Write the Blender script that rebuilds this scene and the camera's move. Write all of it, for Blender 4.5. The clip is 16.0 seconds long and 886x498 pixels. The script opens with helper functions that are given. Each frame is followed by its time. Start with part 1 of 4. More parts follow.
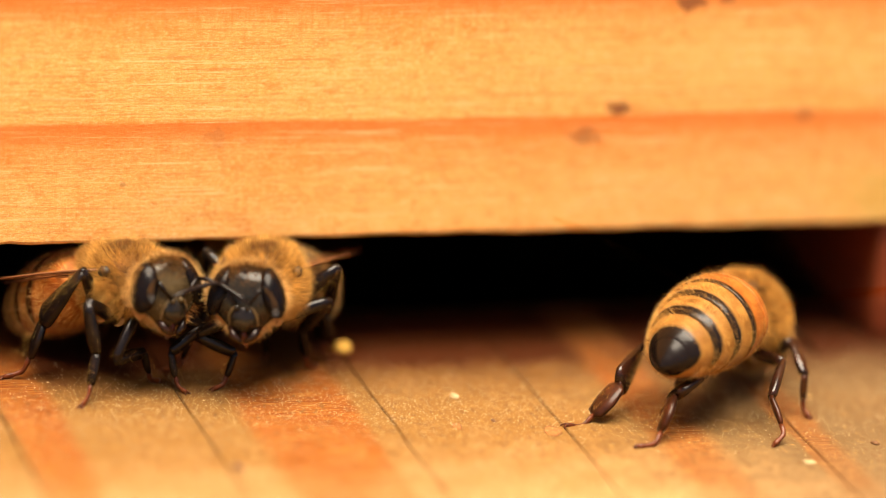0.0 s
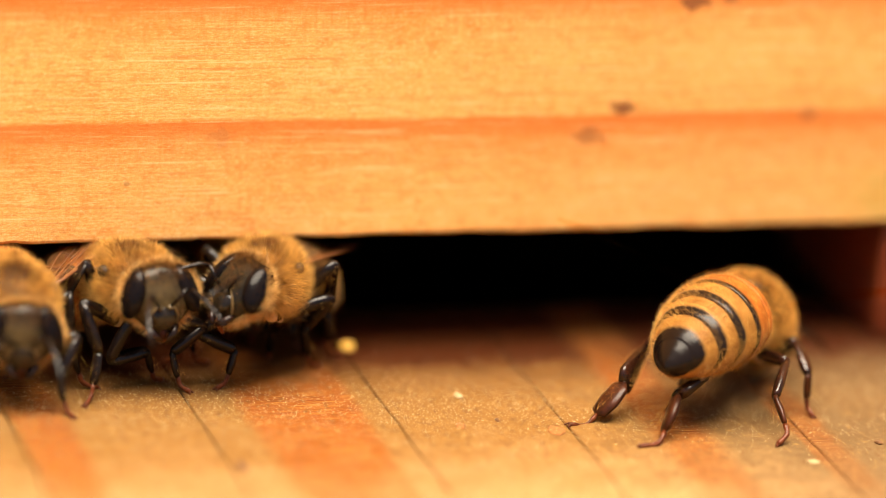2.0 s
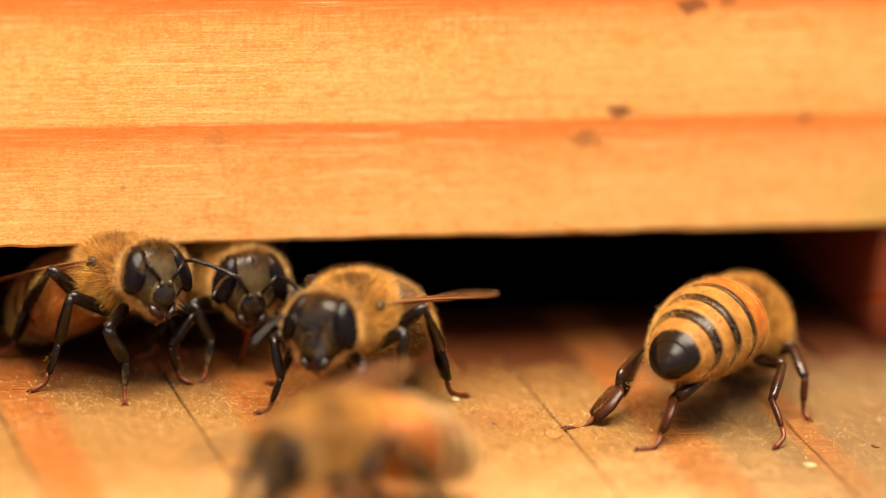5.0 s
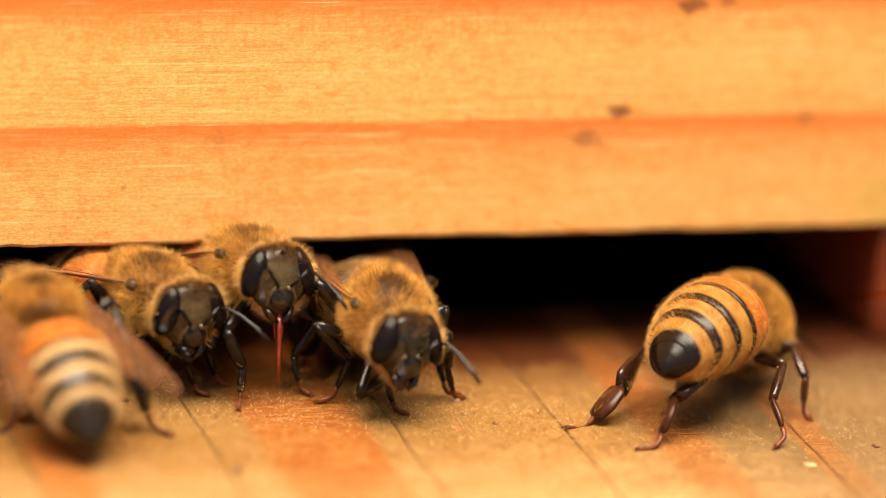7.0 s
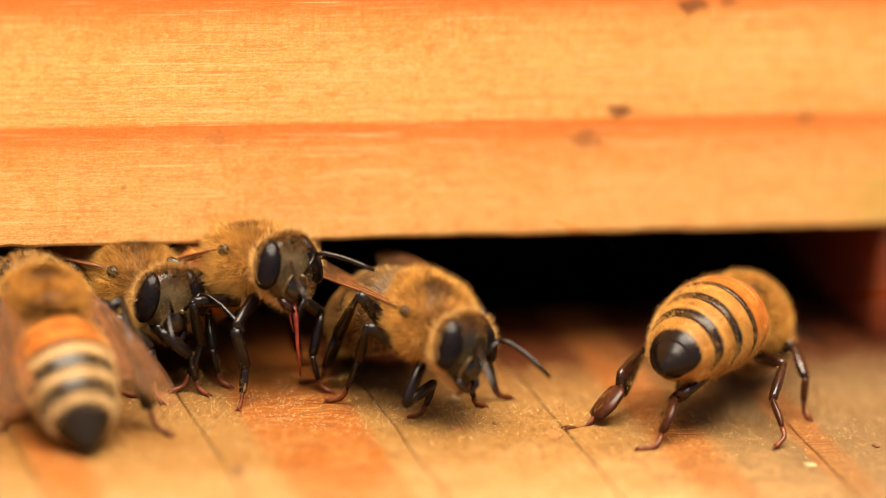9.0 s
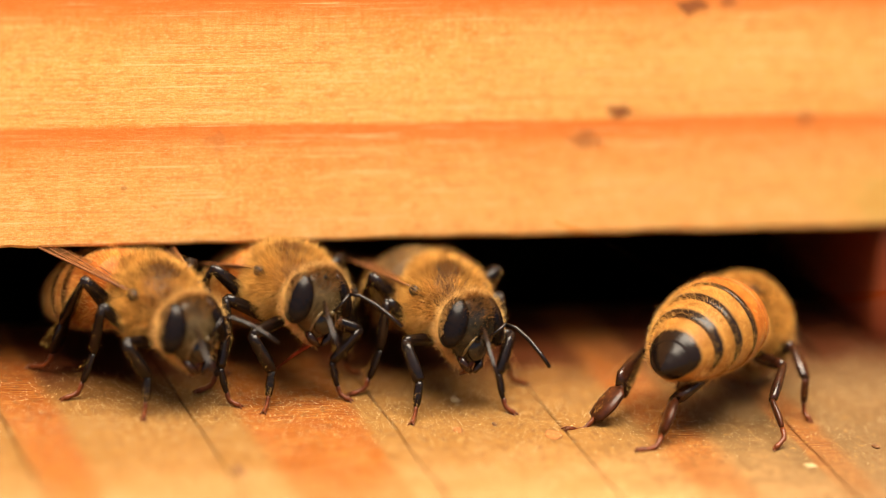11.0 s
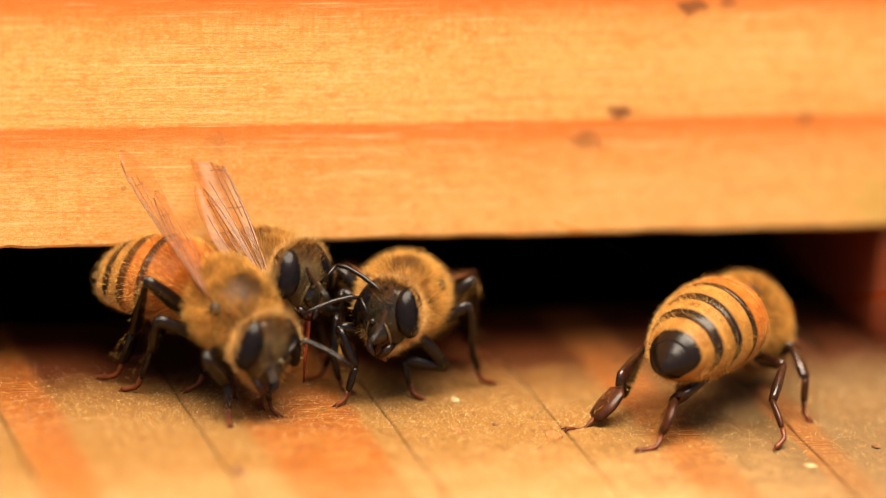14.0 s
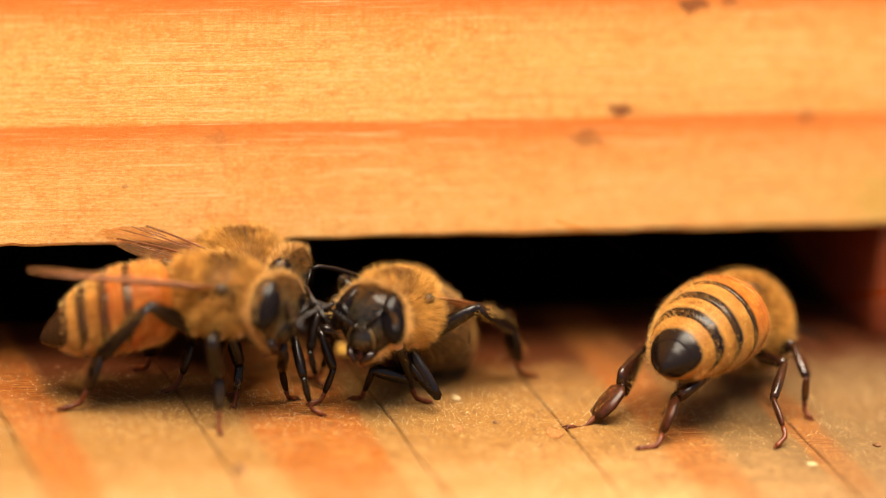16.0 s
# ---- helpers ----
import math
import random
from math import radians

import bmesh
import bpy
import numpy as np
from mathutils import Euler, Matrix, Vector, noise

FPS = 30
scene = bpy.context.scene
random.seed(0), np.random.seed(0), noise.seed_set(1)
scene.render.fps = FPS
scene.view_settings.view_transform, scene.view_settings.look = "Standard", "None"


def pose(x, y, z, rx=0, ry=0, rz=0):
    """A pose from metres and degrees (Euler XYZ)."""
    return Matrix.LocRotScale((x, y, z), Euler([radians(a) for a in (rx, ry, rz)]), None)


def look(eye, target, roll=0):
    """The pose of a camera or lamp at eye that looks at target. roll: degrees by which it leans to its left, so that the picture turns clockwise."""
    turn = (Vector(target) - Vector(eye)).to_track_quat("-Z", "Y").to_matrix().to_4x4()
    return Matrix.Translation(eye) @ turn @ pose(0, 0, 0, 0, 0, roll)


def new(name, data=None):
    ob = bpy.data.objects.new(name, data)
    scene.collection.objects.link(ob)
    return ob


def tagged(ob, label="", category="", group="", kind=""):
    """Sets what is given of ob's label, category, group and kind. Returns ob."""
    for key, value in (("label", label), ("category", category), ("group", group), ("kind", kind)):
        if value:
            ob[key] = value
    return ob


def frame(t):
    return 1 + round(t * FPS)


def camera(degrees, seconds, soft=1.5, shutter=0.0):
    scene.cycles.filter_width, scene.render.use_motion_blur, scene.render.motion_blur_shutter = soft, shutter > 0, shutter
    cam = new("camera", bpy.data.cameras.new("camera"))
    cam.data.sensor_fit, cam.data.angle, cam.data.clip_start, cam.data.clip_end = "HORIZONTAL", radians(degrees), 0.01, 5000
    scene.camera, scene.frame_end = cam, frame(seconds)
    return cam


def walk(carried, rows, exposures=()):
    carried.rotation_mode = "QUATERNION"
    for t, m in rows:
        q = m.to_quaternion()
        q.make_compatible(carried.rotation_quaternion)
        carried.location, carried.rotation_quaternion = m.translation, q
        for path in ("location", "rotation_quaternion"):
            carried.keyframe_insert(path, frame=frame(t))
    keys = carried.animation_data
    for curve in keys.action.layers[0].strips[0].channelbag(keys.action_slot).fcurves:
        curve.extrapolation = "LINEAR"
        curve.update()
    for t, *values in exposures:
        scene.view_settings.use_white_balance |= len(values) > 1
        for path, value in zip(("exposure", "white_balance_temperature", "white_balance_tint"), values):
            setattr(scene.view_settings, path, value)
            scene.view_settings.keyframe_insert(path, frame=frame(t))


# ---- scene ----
SHAKE = [(0.0, 0.014, 0.031), (1.0, 0.014, 0.031), (1.5, 0.014, 0.021), (2.0, -0.034, 0.041), (2.5, -0.017, 0.018), (2.8, -0.062, 0.016), (3.0, -0.088, 0.014), (3.2, -0.080, 0.012), (3.4, 0.015, 0.008), (3.5, -0.030, 0.007), (4.0, 0.027, -0.017), (4.5, 0.014, -0.007), (6.3, 0.000, 0.000), (9.0, 0.000, 0.000), (11.5, 0.000, -0.014), (13.0, 0.000, -0.017), (14.0, 0.000, -0.014), (14.5, 0.000, 0.000), (15.0, -0.007, 0.007), (16.0, -0.010, 0.010)]   # seconds; degrees of turn and of tilt
MM = 0.001
cam = camera(10.7, 16.0, soft=0.75, shutter=0.5)
EYE = Vector((-0.06117, -0.20577, 0.07541))


def aim(turn, tilt, lean):
    """The camera's pose from degrees of turn to the right, tilt downwards and lean."""
    a, p = radians(turn), radians(tilt)
    way = Vector((math.sin(a) * math.cos(p), math.cos(a) * math.cos(p), -math.sin(p)))
    return look(EYE, EYE + way, lean)


walk(cam, [(t, aim(17 + dx, 18 + dy, 4)) for t, dx, dy in SHAKE])
cam.data.dof.use_dof = True
cam.data.dof.focus_distance = 0.2200
cam.data.dof.aperture_fstop = 13.0

# ---- light: bright soft daylight from high above the entrance ----
world = bpy.data.worlds.new("sky")
scene.world = world
world.use_nodes = True
wn = world.node_tree.nodes
sky = wn.new("ShaderNodeTexSky")
sky.sky_type, sky.sun_disc = "NISHITA", False
sky.air_density, sky.dust_density, sky.ozone_density = 0.7, 5.0, 0.3     # a bright hazy sky
sky.sun_elevation, sky.sun_rotation = radians(84), radians(200)
wn["Background"].inputs["Strength"].default_value = 0.040
world.node_tree.links.new(sky.outputs["Color"], wn["Background"].inputs["Color"])
sun = new("sun", bpy.data.lights.new("sun", "SUN"))
sun.data.energy, sun.data.angle, sun.data.color = 5.0, radians(60), (1.0, 0.86, 0.66)
sun.matrix_world = look(Vector((-0.06, -0.05, 1.27)), (0, 0, 0))
scene.view_settings.exposure = 1.97


# ---- materials ----
def material(name, build):
    m = bpy.data.materials.new(name)
    m.use_nodes = True
    build(m.node_tree, m.node_tree.nodes["Principled BSDF"])
    return m


def node(nt, kind, **values):
    n = nt.nodes.new(kind)
    for k, v in values.items():
        n.inputs[k.replace("_", " ")].default_value = v
    return n


def ramp(nt, fac, stops, mode="LINEAR"):
    n = nt.nodes.new("ShaderNodeValToRGB")
    n.color_ramp.interpolation = mode
    el = n.color_ramp.elements
    while len(el) < len(stops):
        el.new(0.5)
    for e, (p, c) in zip(el, stops):
        e.position, e.color = p, (*c, 1) if len(c) == 3 else c
    nt.links.new(fac, n.inputs["Fac"])
    return n.outputs["Color"]


def mix(nt, fac, a, b, blend="MIX"):
    n = nt.nodes.new("ShaderNodeMix")
    n.data_type, n.blend_type = "RGBA", blend
    for sock, v in ((n.inputs[0], fac), (n.inputs[6], a), (n.inputs[7], b)):
        if isinstance(v, bpy.types.NodeSocket):
            nt.links.new(v, sock)
        elif isinstance(v, (int, float)):
            sock.default_value = v
        else:
            sock.default_value = (*v, 1)
    return n.outputs[2]


def calc(nt, op, a, b=0.0, clamp=False):
    n = nt.nodes.new("ShaderNodeMath")
    n.operation, n.use_clamp = op, clamp
    for sock, v in zip(n.inputs, (a, b)):
        if isinstance(v, bpy.types.NodeSocket):
            nt.links.new(v, sock)
        else:
            sock.default_value = v
    return n.outputs[0]


def coords(nt, scale, use="Object"):
    tc, mp = nt.nodes.new("ShaderNodeTexCoord"), nt.nodes.new("ShaderNodeMapping")
    mp.inputs["Scale"].default_value = scale
    nt.links.new(tc.outputs[use], mp.inputs["Vector"])
    return mp.outputs[0]


def world_place(nt):
    """Place in the world, in millimetres, split in x, y, z."""
    geo = nt.nodes.new("ShaderNodeNewGeometry")
    sc = nt.nodes.new("ShaderNodeVectorMath")
    sc.operation = "SCALE"
    sc.inputs["Scale"].default_value = 1000
    nt.links.new(geo.outputs["Position"], sc.inputs[0])
    sep = nt.nodes.new("ShaderNodeSeparateXYZ")
    nt.links.new(sc.outputs[0], sep.inputs[0])
    return sc.outputs[0], sep.outputs


def noise_at(nt, vec, scale, stretch=(1, 1, 1), detail=4, rough=0.55):
    mp = nt.nodes.new("ShaderNodeMapping")
    mp.inputs["Scale"].default_value = stretch
    nt.links.new(vec, mp.inputs["Vector"])
    n = node(nt, "ShaderNodeTexNoise", Scale=scale, Detail=detail, Roughness=rough)
    nt.links.new(mp.outputs[0], n.inputs["Vector"])
    return n.outputs["Fac"]


def bump(nt, bsdf, height, strength, distance):
    n = node(nt, "ShaderNodeBump", Strength=strength, Distance=distance)
    nt.links.new(height, n.inputs["Height"])
    nt.links.new(n.outputs[0], bsdf.inputs["Normal"])


def spot(nt, x, z, cx, cz, rx, rz, wob):
    """A soft round stain on the wall, from 0 outside to 1 inside."""
    dx = calc(nt, "DIVIDE", calc(nt, "SUBTRACT", x, cx), rx)
    dz = calc(nt, "DIVIDE", calc(nt, "SUBTRACT", z, cz), rz)
    d = calc(nt, "SQRT", calc(nt, "ADD", calc(nt, "MULTIPLY", dx, dx), calc(nt, "MULTIPLY", dz, dz)))
    d = calc(nt, "ADD", d, calc(nt, "MULTIPLY", calc(nt, "SUBTRACT", wob, 0.5), 3.2))
    return calc(nt, "MULTIPLY", calc(nt, "SUBTRACT", 1.15, d), 1.8, True)


def wall_wood(nt, bsdf):
    vec, (x, y, z) = world_place(nt)
    broad = noise_at(nt, vec, 0.28, (0.16, 1, 1.0), 3)
    fibre = noise_at(nt, vec, 8.5, (0.13, 0.6, 1), 5, 0.8)
    cross = noise_at(nt, vec, 3.4, (1.6, 1, 0.22), 4, 0.65)
    fleck = noise_at(nt, vec, 2.2, (0.5, 1, 1.6), 3)
    zz = calc(nt, "ADD", calc(nt, "ADD", z, 0.22), calc(nt, "MULTIPLY", calc(nt, "SUBTRACT", broad, 0.5), 1.0))
    late = ramp(nt, calc(nt, "DIVIDE", zz, 30), (
        (0.24, (0, 0, 0)), (0.31, (0.14, 0.14, 0.14)), (0.365, (0.42, 0.42, 0.42)), (0.385, (0.75, 0.75, 0.75)), (0.402, (0.9, 0.9, 0.9)),
        (0.409, (0.06, 0.06, 0.06)), (0.50, (0, 0, 0)), (0.565, (0.22, 0.22, 0.22)), (0.60, (0.85, 0.85, 0.85)), (0.64, (1, 1, 1)), (0.65, (0.1, 0.1, 0.1))))
    late = calc(nt, "MULTIPLY", late, calc(nt, "ADD", 0.75, calc(nt, "MULTIPLY", fleck, 0.6)), True)
    blotch = noise_at(nt, vec, 1.3, (0.8, 1, 1), 5, 0.65)
    cloud = noise_at(nt, vec, 0.22, (0.5, 1, 1), 4, 0.6)
    base = mix(nt, calc(nt, "MULTIPLY", calc(nt, "SUBTRACT", cloud, 0.46), 3.5, True), (0.860, 0.496, 0.1442), (0.800, 0.371, 0.0772))
    base = mix(nt, calc(nt, "MULTIPLY", calc(nt, "SUBTRACT", blotch, 0.50), 3.6, True), base, (0.770, 0.282, 0.0464))
    base = mix(nt, calc(nt, "MULTIPLY", calc(nt, "SUBTRACT", 0.45, blotch), 4.0, True), base, (0.930, 0.627, 0.2266))
    base = mix(nt, calc(nt, "MULTIPLY", calc(nt, "SUBTRACT", 0.47, fibre), 6.0, True), base, (0.660, 0.246, 0.0515))
    base = mix(nt, calc(nt, "MULTIPLY", calc(nt, "SUBTRACT", fibre, 0.53), 5.5, True), base, (0.950, 0.740, 0.3800))
    base = mix(nt, calc(nt, "MULTIPLY", calc(nt, "SUBTRACT", cross, 0.54), 2.0, True), base, (0.720, 0.261, 0.0433))
    grain = noise_at(nt, vec, 10.0, (0.45, 1, 1), 3, 0.7)
    base = mix(nt, calc(nt, "MULTIPLY", calc(nt, "SUBTRACT", grain, 0.53), 4.5, True), base, (0.96, 0.72, 0.36))
    base = mix(nt, calc(nt, "MULTIPLY", calc(nt, "SUBTRACT", 0.46, grain), 4.5, True), base, (0.68, 0.25, 0.05))
    base = mix(nt, calc(nt, "MULTIPLY", late, 0.85), base, (0.660, 0.152, 0.0144))
    long = noise_at(nt, vec, 7.0, (0.02, 1, 1), 4, 0.7)
    base = mix(nt, calc(nt, "MULTIPLY", calc(nt, "SUBTRACT", 0.45, long), 5.0, True), base, (0.64, 0.22, 0.045))
    base = mix(nt, calc(nt, "MULTIPLY", calc(nt, "SUBTRACT", long, 0.56), 5.0, True), base, (0.95, 0.74, 0.40))
    base = mix(nt, 1.0, base, (0.95, 0.88, 0.82), "MULTIPLY")
    rim = calc(nt, "MULTIPLY", calc(nt, "SUBTRACT", z, 15.2), 0.5, True)
    base = mix(nt, calc(nt, "MULTIPLY", calc(nt, "MULTIPLY", calc(nt, "SUBTRACT", noise_at(nt, vec, 2.6, (2.4, 1, 0.25), 4, 0.6), 0.48), 6.0, True), calc(nt, "MULTIPLY", rim, 0.45)), base, (0.680, 0.199, 0.0309))
    line = ramp(nt, calc(nt, "DIVIDE", zz, 30), ((0.440, (0, 0, 0)), (0.4425, (0.55, 0.55, 0.55)), (0.445, (0, 0, 0)), (0.472, (0, 0, 0)), (0.474, (0.3, 0.3, 0.3)), (0.476, (0, 0, 0))))
    base = mix(nt, line, base, (0.620, 0.230, 0.0464))
    wob = noise_at(nt, vec, 1.7, (1, 1, 1), 5, 0.65)
    for cx, cz, rx, rz, dark in ((10.1, 12.25, 0.65, 0.42, 0.7), (13.2, 17.5, 0.8, 0.42, 0.65), (15.1, 17.6, 0.45, 0.35, 0.45), (8.4, 10.9, 0.8, 0.45, 0.42),
                                 (-9.6, 11.1, 0.6, 0.6, 0.18), (19.6, 11.8, 0.5, 0.4, 0.35), (-14.0, 8.9, 0.16, 0.12, 0.3)):
        m = calc(nt, "MULTIPLY", spot(nt, x, z, cx, cz, rx, rz, wob), dark * 1.25, True)
        base = mix(nt, m, base, (0.17, 0.055, 0.020))
    base = mix(nt, calc(nt, "MULTIPLY", spot(nt, x, z, 24.0, 7.6, 2.2, 1.5, wob), 0.45), base, (0.46, 0.33, 0.055))
    nt.links.new(base, bsdf.inputs["Base Color"])
    bsdf.inputs["Roughness"].default_value = 0.6
    bsdf.inputs["Specular IOR Level"].default_value = 0.3
    bump(nt, bsdf, calc(nt, "ADD", fibre, calc(nt, "MULTIPLY", cross, 0.5)), 0.22, 0.00012)


def floor_wood(nt, bsdf):
    vec, (x, y, z) = world_place(nt)
    wander = noise_at(nt, vec, 0.35, (1, 0.35, 1), 4)
    fine = noise_at(nt, vec, 5.0, (1, 0.16, 1), 5, 0.7)
    saw = noise_at(nt, vec, 5.5, (0.14, 1.5, 1), 4, 0.7)
    grime = noise_at(nt, vec, 0.5, (1, 1, 1), 5, 0.6)
    grit = noise_at(nt, vec, 11.0, (1, 0.6, 1), 4, 0.7)
    speck = noise_at(nt, vec, 3.0, (1, 0.45, 1), 5, 0.75)
    xx = calc(nt, "ADD", x, calc(nt, "MULTIPLY", calc(nt, "SUBTRACT", wander, 0.5), 1.1))
    fac = calc(nt, "DIVIDE", calc(nt, "ADD", xx, 30), 60)
    k = (0, 0, 0)
    w = (1, 1, 1)
    late = ramp(nt, fac, ((0.0, k), (0.155, k), (0.165, w), (0.195, w), (0.205, k), (0.335, k), (0.35, w), (0.425, w), (0.435, k),
                          (0.64, k), (0.655, w), (0.685, w), (0.70, k), (0.757, k), (0.762, w), (0.784, w), (0.795, k)))
    patchy = calc(nt, "MULTIPLY", calc(nt, "SUBTRACT", noise_at(nt, vec, 0.22, (1, 1, 1), 3), 0.20), 4.0, True)
    late = calc(nt, "MULTIPLY", late, patchy)
    # rises towards the hive; outwards the bands weaken and the base pales
    hiveward = calc(nt, "MULTIPLY", calc(nt, "ADD", calc(nt, "ADD", y, 21.0), calc(nt, "MULTIPLY", calc(nt, "SUBTRACT", grime, 0.5), 14.0)), 0.1, True)
    late = calc(nt, "MULTIPLY", late, calc(nt, "ADD", 0.35, calc(nt, "MULTIPLY", hiveward, 0.65)))
    base = mix(nt, fine, (0.205, 0.096, 0.0220), (0.285, 0.145, 0.0385))
    base = mix(nt, calc(nt, "SUBTRACT", 0.9, calc(nt, "MULTIPLY", hiveward, 0.9)), base, (0.46, 0.272, 0.112))
    base = mix(nt, calc(nt, "MULTIPLY", late, 0.85), base, (0.256, 0.058, 0.0039))
    base = mix(nt, calc(nt, "MULTIPLY", calc(nt, "SUBTRACT", saw, 0.54), 3.0, True), base, (0.318, 0.154, 0.0380))
    base = mix(nt, calc(nt, "MULTIPLY", calc(nt, "MULTIPLY", calc(nt, "SUBTRACT", noise_at(nt, vec, 7.0, (0.06, 1.2, 1), 4, 0.7), 0.5), 9.0, True), calc(nt, "MULTIPLY", late, 0.9)), base, (0.47, 0.20, 0.040))
    base = mix(nt, calc(nt, "MULTIPLY", calc(nt, "MULTIPLY", calc(nt, "SUBTRACT", 0.47, noise_at(nt, vec, 5.0, (0.04, 1.4, 1), 4, 0.7)), 10.0, True), calc(nt, "MULTIPLY", late, 0.8)), base, (0.150, 0.026, 0.0022))
    grey = calc(nt, "MULTIPLY", calc(nt, "ADD", calc(nt, "SUBTRACT", x, 5.5), calc(nt, "MULTIPLY", calc(nt, "SUBTRACT", grime, 0.5), 14.0)), 0.09, True)
    base = mix(nt, calc(nt, "MULTIPLY", grey, calc(nt, "SUBTRACT", 0.78, calc(nt, "MULTIPLY", late, 0.45))), base, (0.142, 0.092, 0.043))
    # red-brown entrance stain, deepened to paint the hive's shade into the floor
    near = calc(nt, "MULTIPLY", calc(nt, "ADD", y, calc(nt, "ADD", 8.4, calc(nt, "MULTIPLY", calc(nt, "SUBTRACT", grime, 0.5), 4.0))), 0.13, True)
    dirt_shade = calc(nt, "SUBTRACT", 0.98, calc(nt, "MULTIPLY", late, 0.45))
    base = mix(nt, calc(nt, "MULTIPLY", calc(nt, "SUBTRACT", grit, 0.58), 5.0, True), base, (0.215, 0.119, 0.0455))
    base = mix(nt, calc(nt, "MULTIPLY", calc(nt, "SUBTRACT", speck, 0.52), 7.0, True), base, (0.162, 0.080, 0.0253))
    base = mix(nt, calc(nt, "MULTIPLY", calc(nt, "SUBTRACT", 0.44, speck), 7.0, True), base, (0.375, 0.200, 0.0600))
    base = mix(nt, calc(nt, "MULTIPLY", calc(nt, "MULTIPLY", dirt_shade, calc(nt, "MULTIPLY", near, near)), 0.97), base, (0.046, 0.0075, 0.0010))
    nt.links.new(base, bsdf.inputs["Base Color"])
    bsdf.inputs["Specular IOR Level"].default_value = 0.06
    nt.links.new(calc(nt, "ADD", 0.6, calc(nt, "MULTIPLY", grime, 0.25)), bsdf.inputs["Roughness"])
    bump(nt, bsdf, calc(nt, "ADD", calc(nt, "ADD", fine, saw), calc(nt, "MULTIPLY", grit, 1.4)), 0.8, 0.00015)


def block_wood(nt, bsdf):
    vec, (x, y, z) = world_place(nt)
    g = noise_at(nt, vec, 1.2, (1, 0.15, 1), 5, 0.6)
    nt.links.new(ramp(nt, g, ((0.3, (0.13, 0.018, 0.003)), (0.7, (0.26, 0.048, 0.008)))), bsdf.inputs["Base Color"])
    bsdf.inputs["Roughness"].default_value = 0.55
    bump(nt, bsdf, g, 0.3, 0.0002)


def mottled(a, b, rough, scale=900.0, bumpy=0.0, coat=0.0, gloss=0.35):
    def build(nt, bsdf):
        n = node(nt, "ShaderNodeTexNoise", Scale=scale, Detail=4.0, Roughness=0.6)
        nt.links.new(coords(nt, (1, 1, 1)), n.inputs["Vector"])
        nt.links.new(ramp(nt, n.outputs["Fac"], ((0.32, a), (0.68, b))), bsdf.inputs["Base Color"])
        bsdf.inputs["Roughness"].default_value = rough
        bsdf.inputs["Coat Weight"].default_value = coat
        bsdf.inputs["Specular IOR Level"].default_value = gloss
        if bumpy:
            bump(nt, bsdf, n.outputs["Fac"], bumpy, 0.00004)
    return build


def pigmented(a, b, rough, dark_shade=(0.008, 0.0045, 0.003)):
    """Shell of a banded abdomen: light colours, black where the mesh carries dark pigment."""
    def build(nt, bsdf):
        n = node(nt, "ShaderNodeTexNoise", Scale=1700.0, Detail=4.0, Roughness=0.6)
        nt.links.new(coords(nt, (1, 1, 1)), n.inputs["Vector"])
        col = ramp(nt, n.outputs["Fac"], ((0.32, a), (0.68, b)))
        at = nt.nodes.new("ShaderNodeAttribute")
        at.attribute_name = "pigment"
        edge = calc(nt, "ADD", at.outputs["Fac"], calc(nt, "MULTIPLY", calc(nt, "SUBTRACT", n.outputs["Fac"], 0.5), 0.5))
        dark = calc(nt, "MULTIPLY", calc(nt, "SUBTRACT", edge, 0.3), 2.5, True)
        nt.links.new(mix(nt, dark, col, dark_shade), bsdf.inputs["Base Color"])
        nt.links.new(calc(nt, "ADD", 0.14, calc(nt, "MULTIPLY", dark, 0.07)), bsdf.inputs["Specular IOR Level"])
        nt.links.new(calc(nt, "SUBTRACT", rough, calc(nt, "MULTIPLY", dark, 0.27)), bsdf.inputs["Roughness"])
        bump(nt, bsdf, n.outputs["Fac"], 0.35, 0.00004)
    return build


def hair(a, b):
    """Fine hairs, each of its own shade, that let some light through."""
    def build(nt, bsdf):
        geo = nt.nodes.new("ShaderNodeNewGeometry")
        tuft = node(nt, "ShaderNodeTexNoise", Scale=1600.0, Detail=3.0, Roughness=0.6)
        nt.links.new(coords(nt, (1, 1, 1)), tuft.inputs["Vector"])
        shade = calc(nt, "MULTIPLY", calc(nt, "SUBTRACT", tuft.outputs["Fac"], 0.5), 1.5)
        shade = calc(nt, "ADD", calc(nt, "ADD", 0.08, calc(nt, "MULTIPLY", geo.outputs["Random Per Island"], 0.84)), shade, True)
        col = ramp(nt, shade, ((0.0, a), (1.0, b)))
        nt.links.new(col, bsdf.inputs["Base Color"])
        bsdf.inputs["Roughness"].default_value = 0.5
        bsdf.inputs["Specular IOR Level"].default_value = 0.25
        tr = nt.nodes.new("ShaderNodeBsdfTranslucent")
        nt.links.new(col, tr.inputs["Color"])
        ms = nt.nodes.new("ShaderNodeMixShader")
        ms.inputs[0].default_value = 0.4
        out = nt.nodes["Material Output"]
        nt.links.new(bsdf.outputs[0], ms.inputs[1])
        nt.links.new(tr.outputs[0], ms.inputs[2])
        nt.links.new(ms.outputs[0], out.inputs["Surface"])
    return build


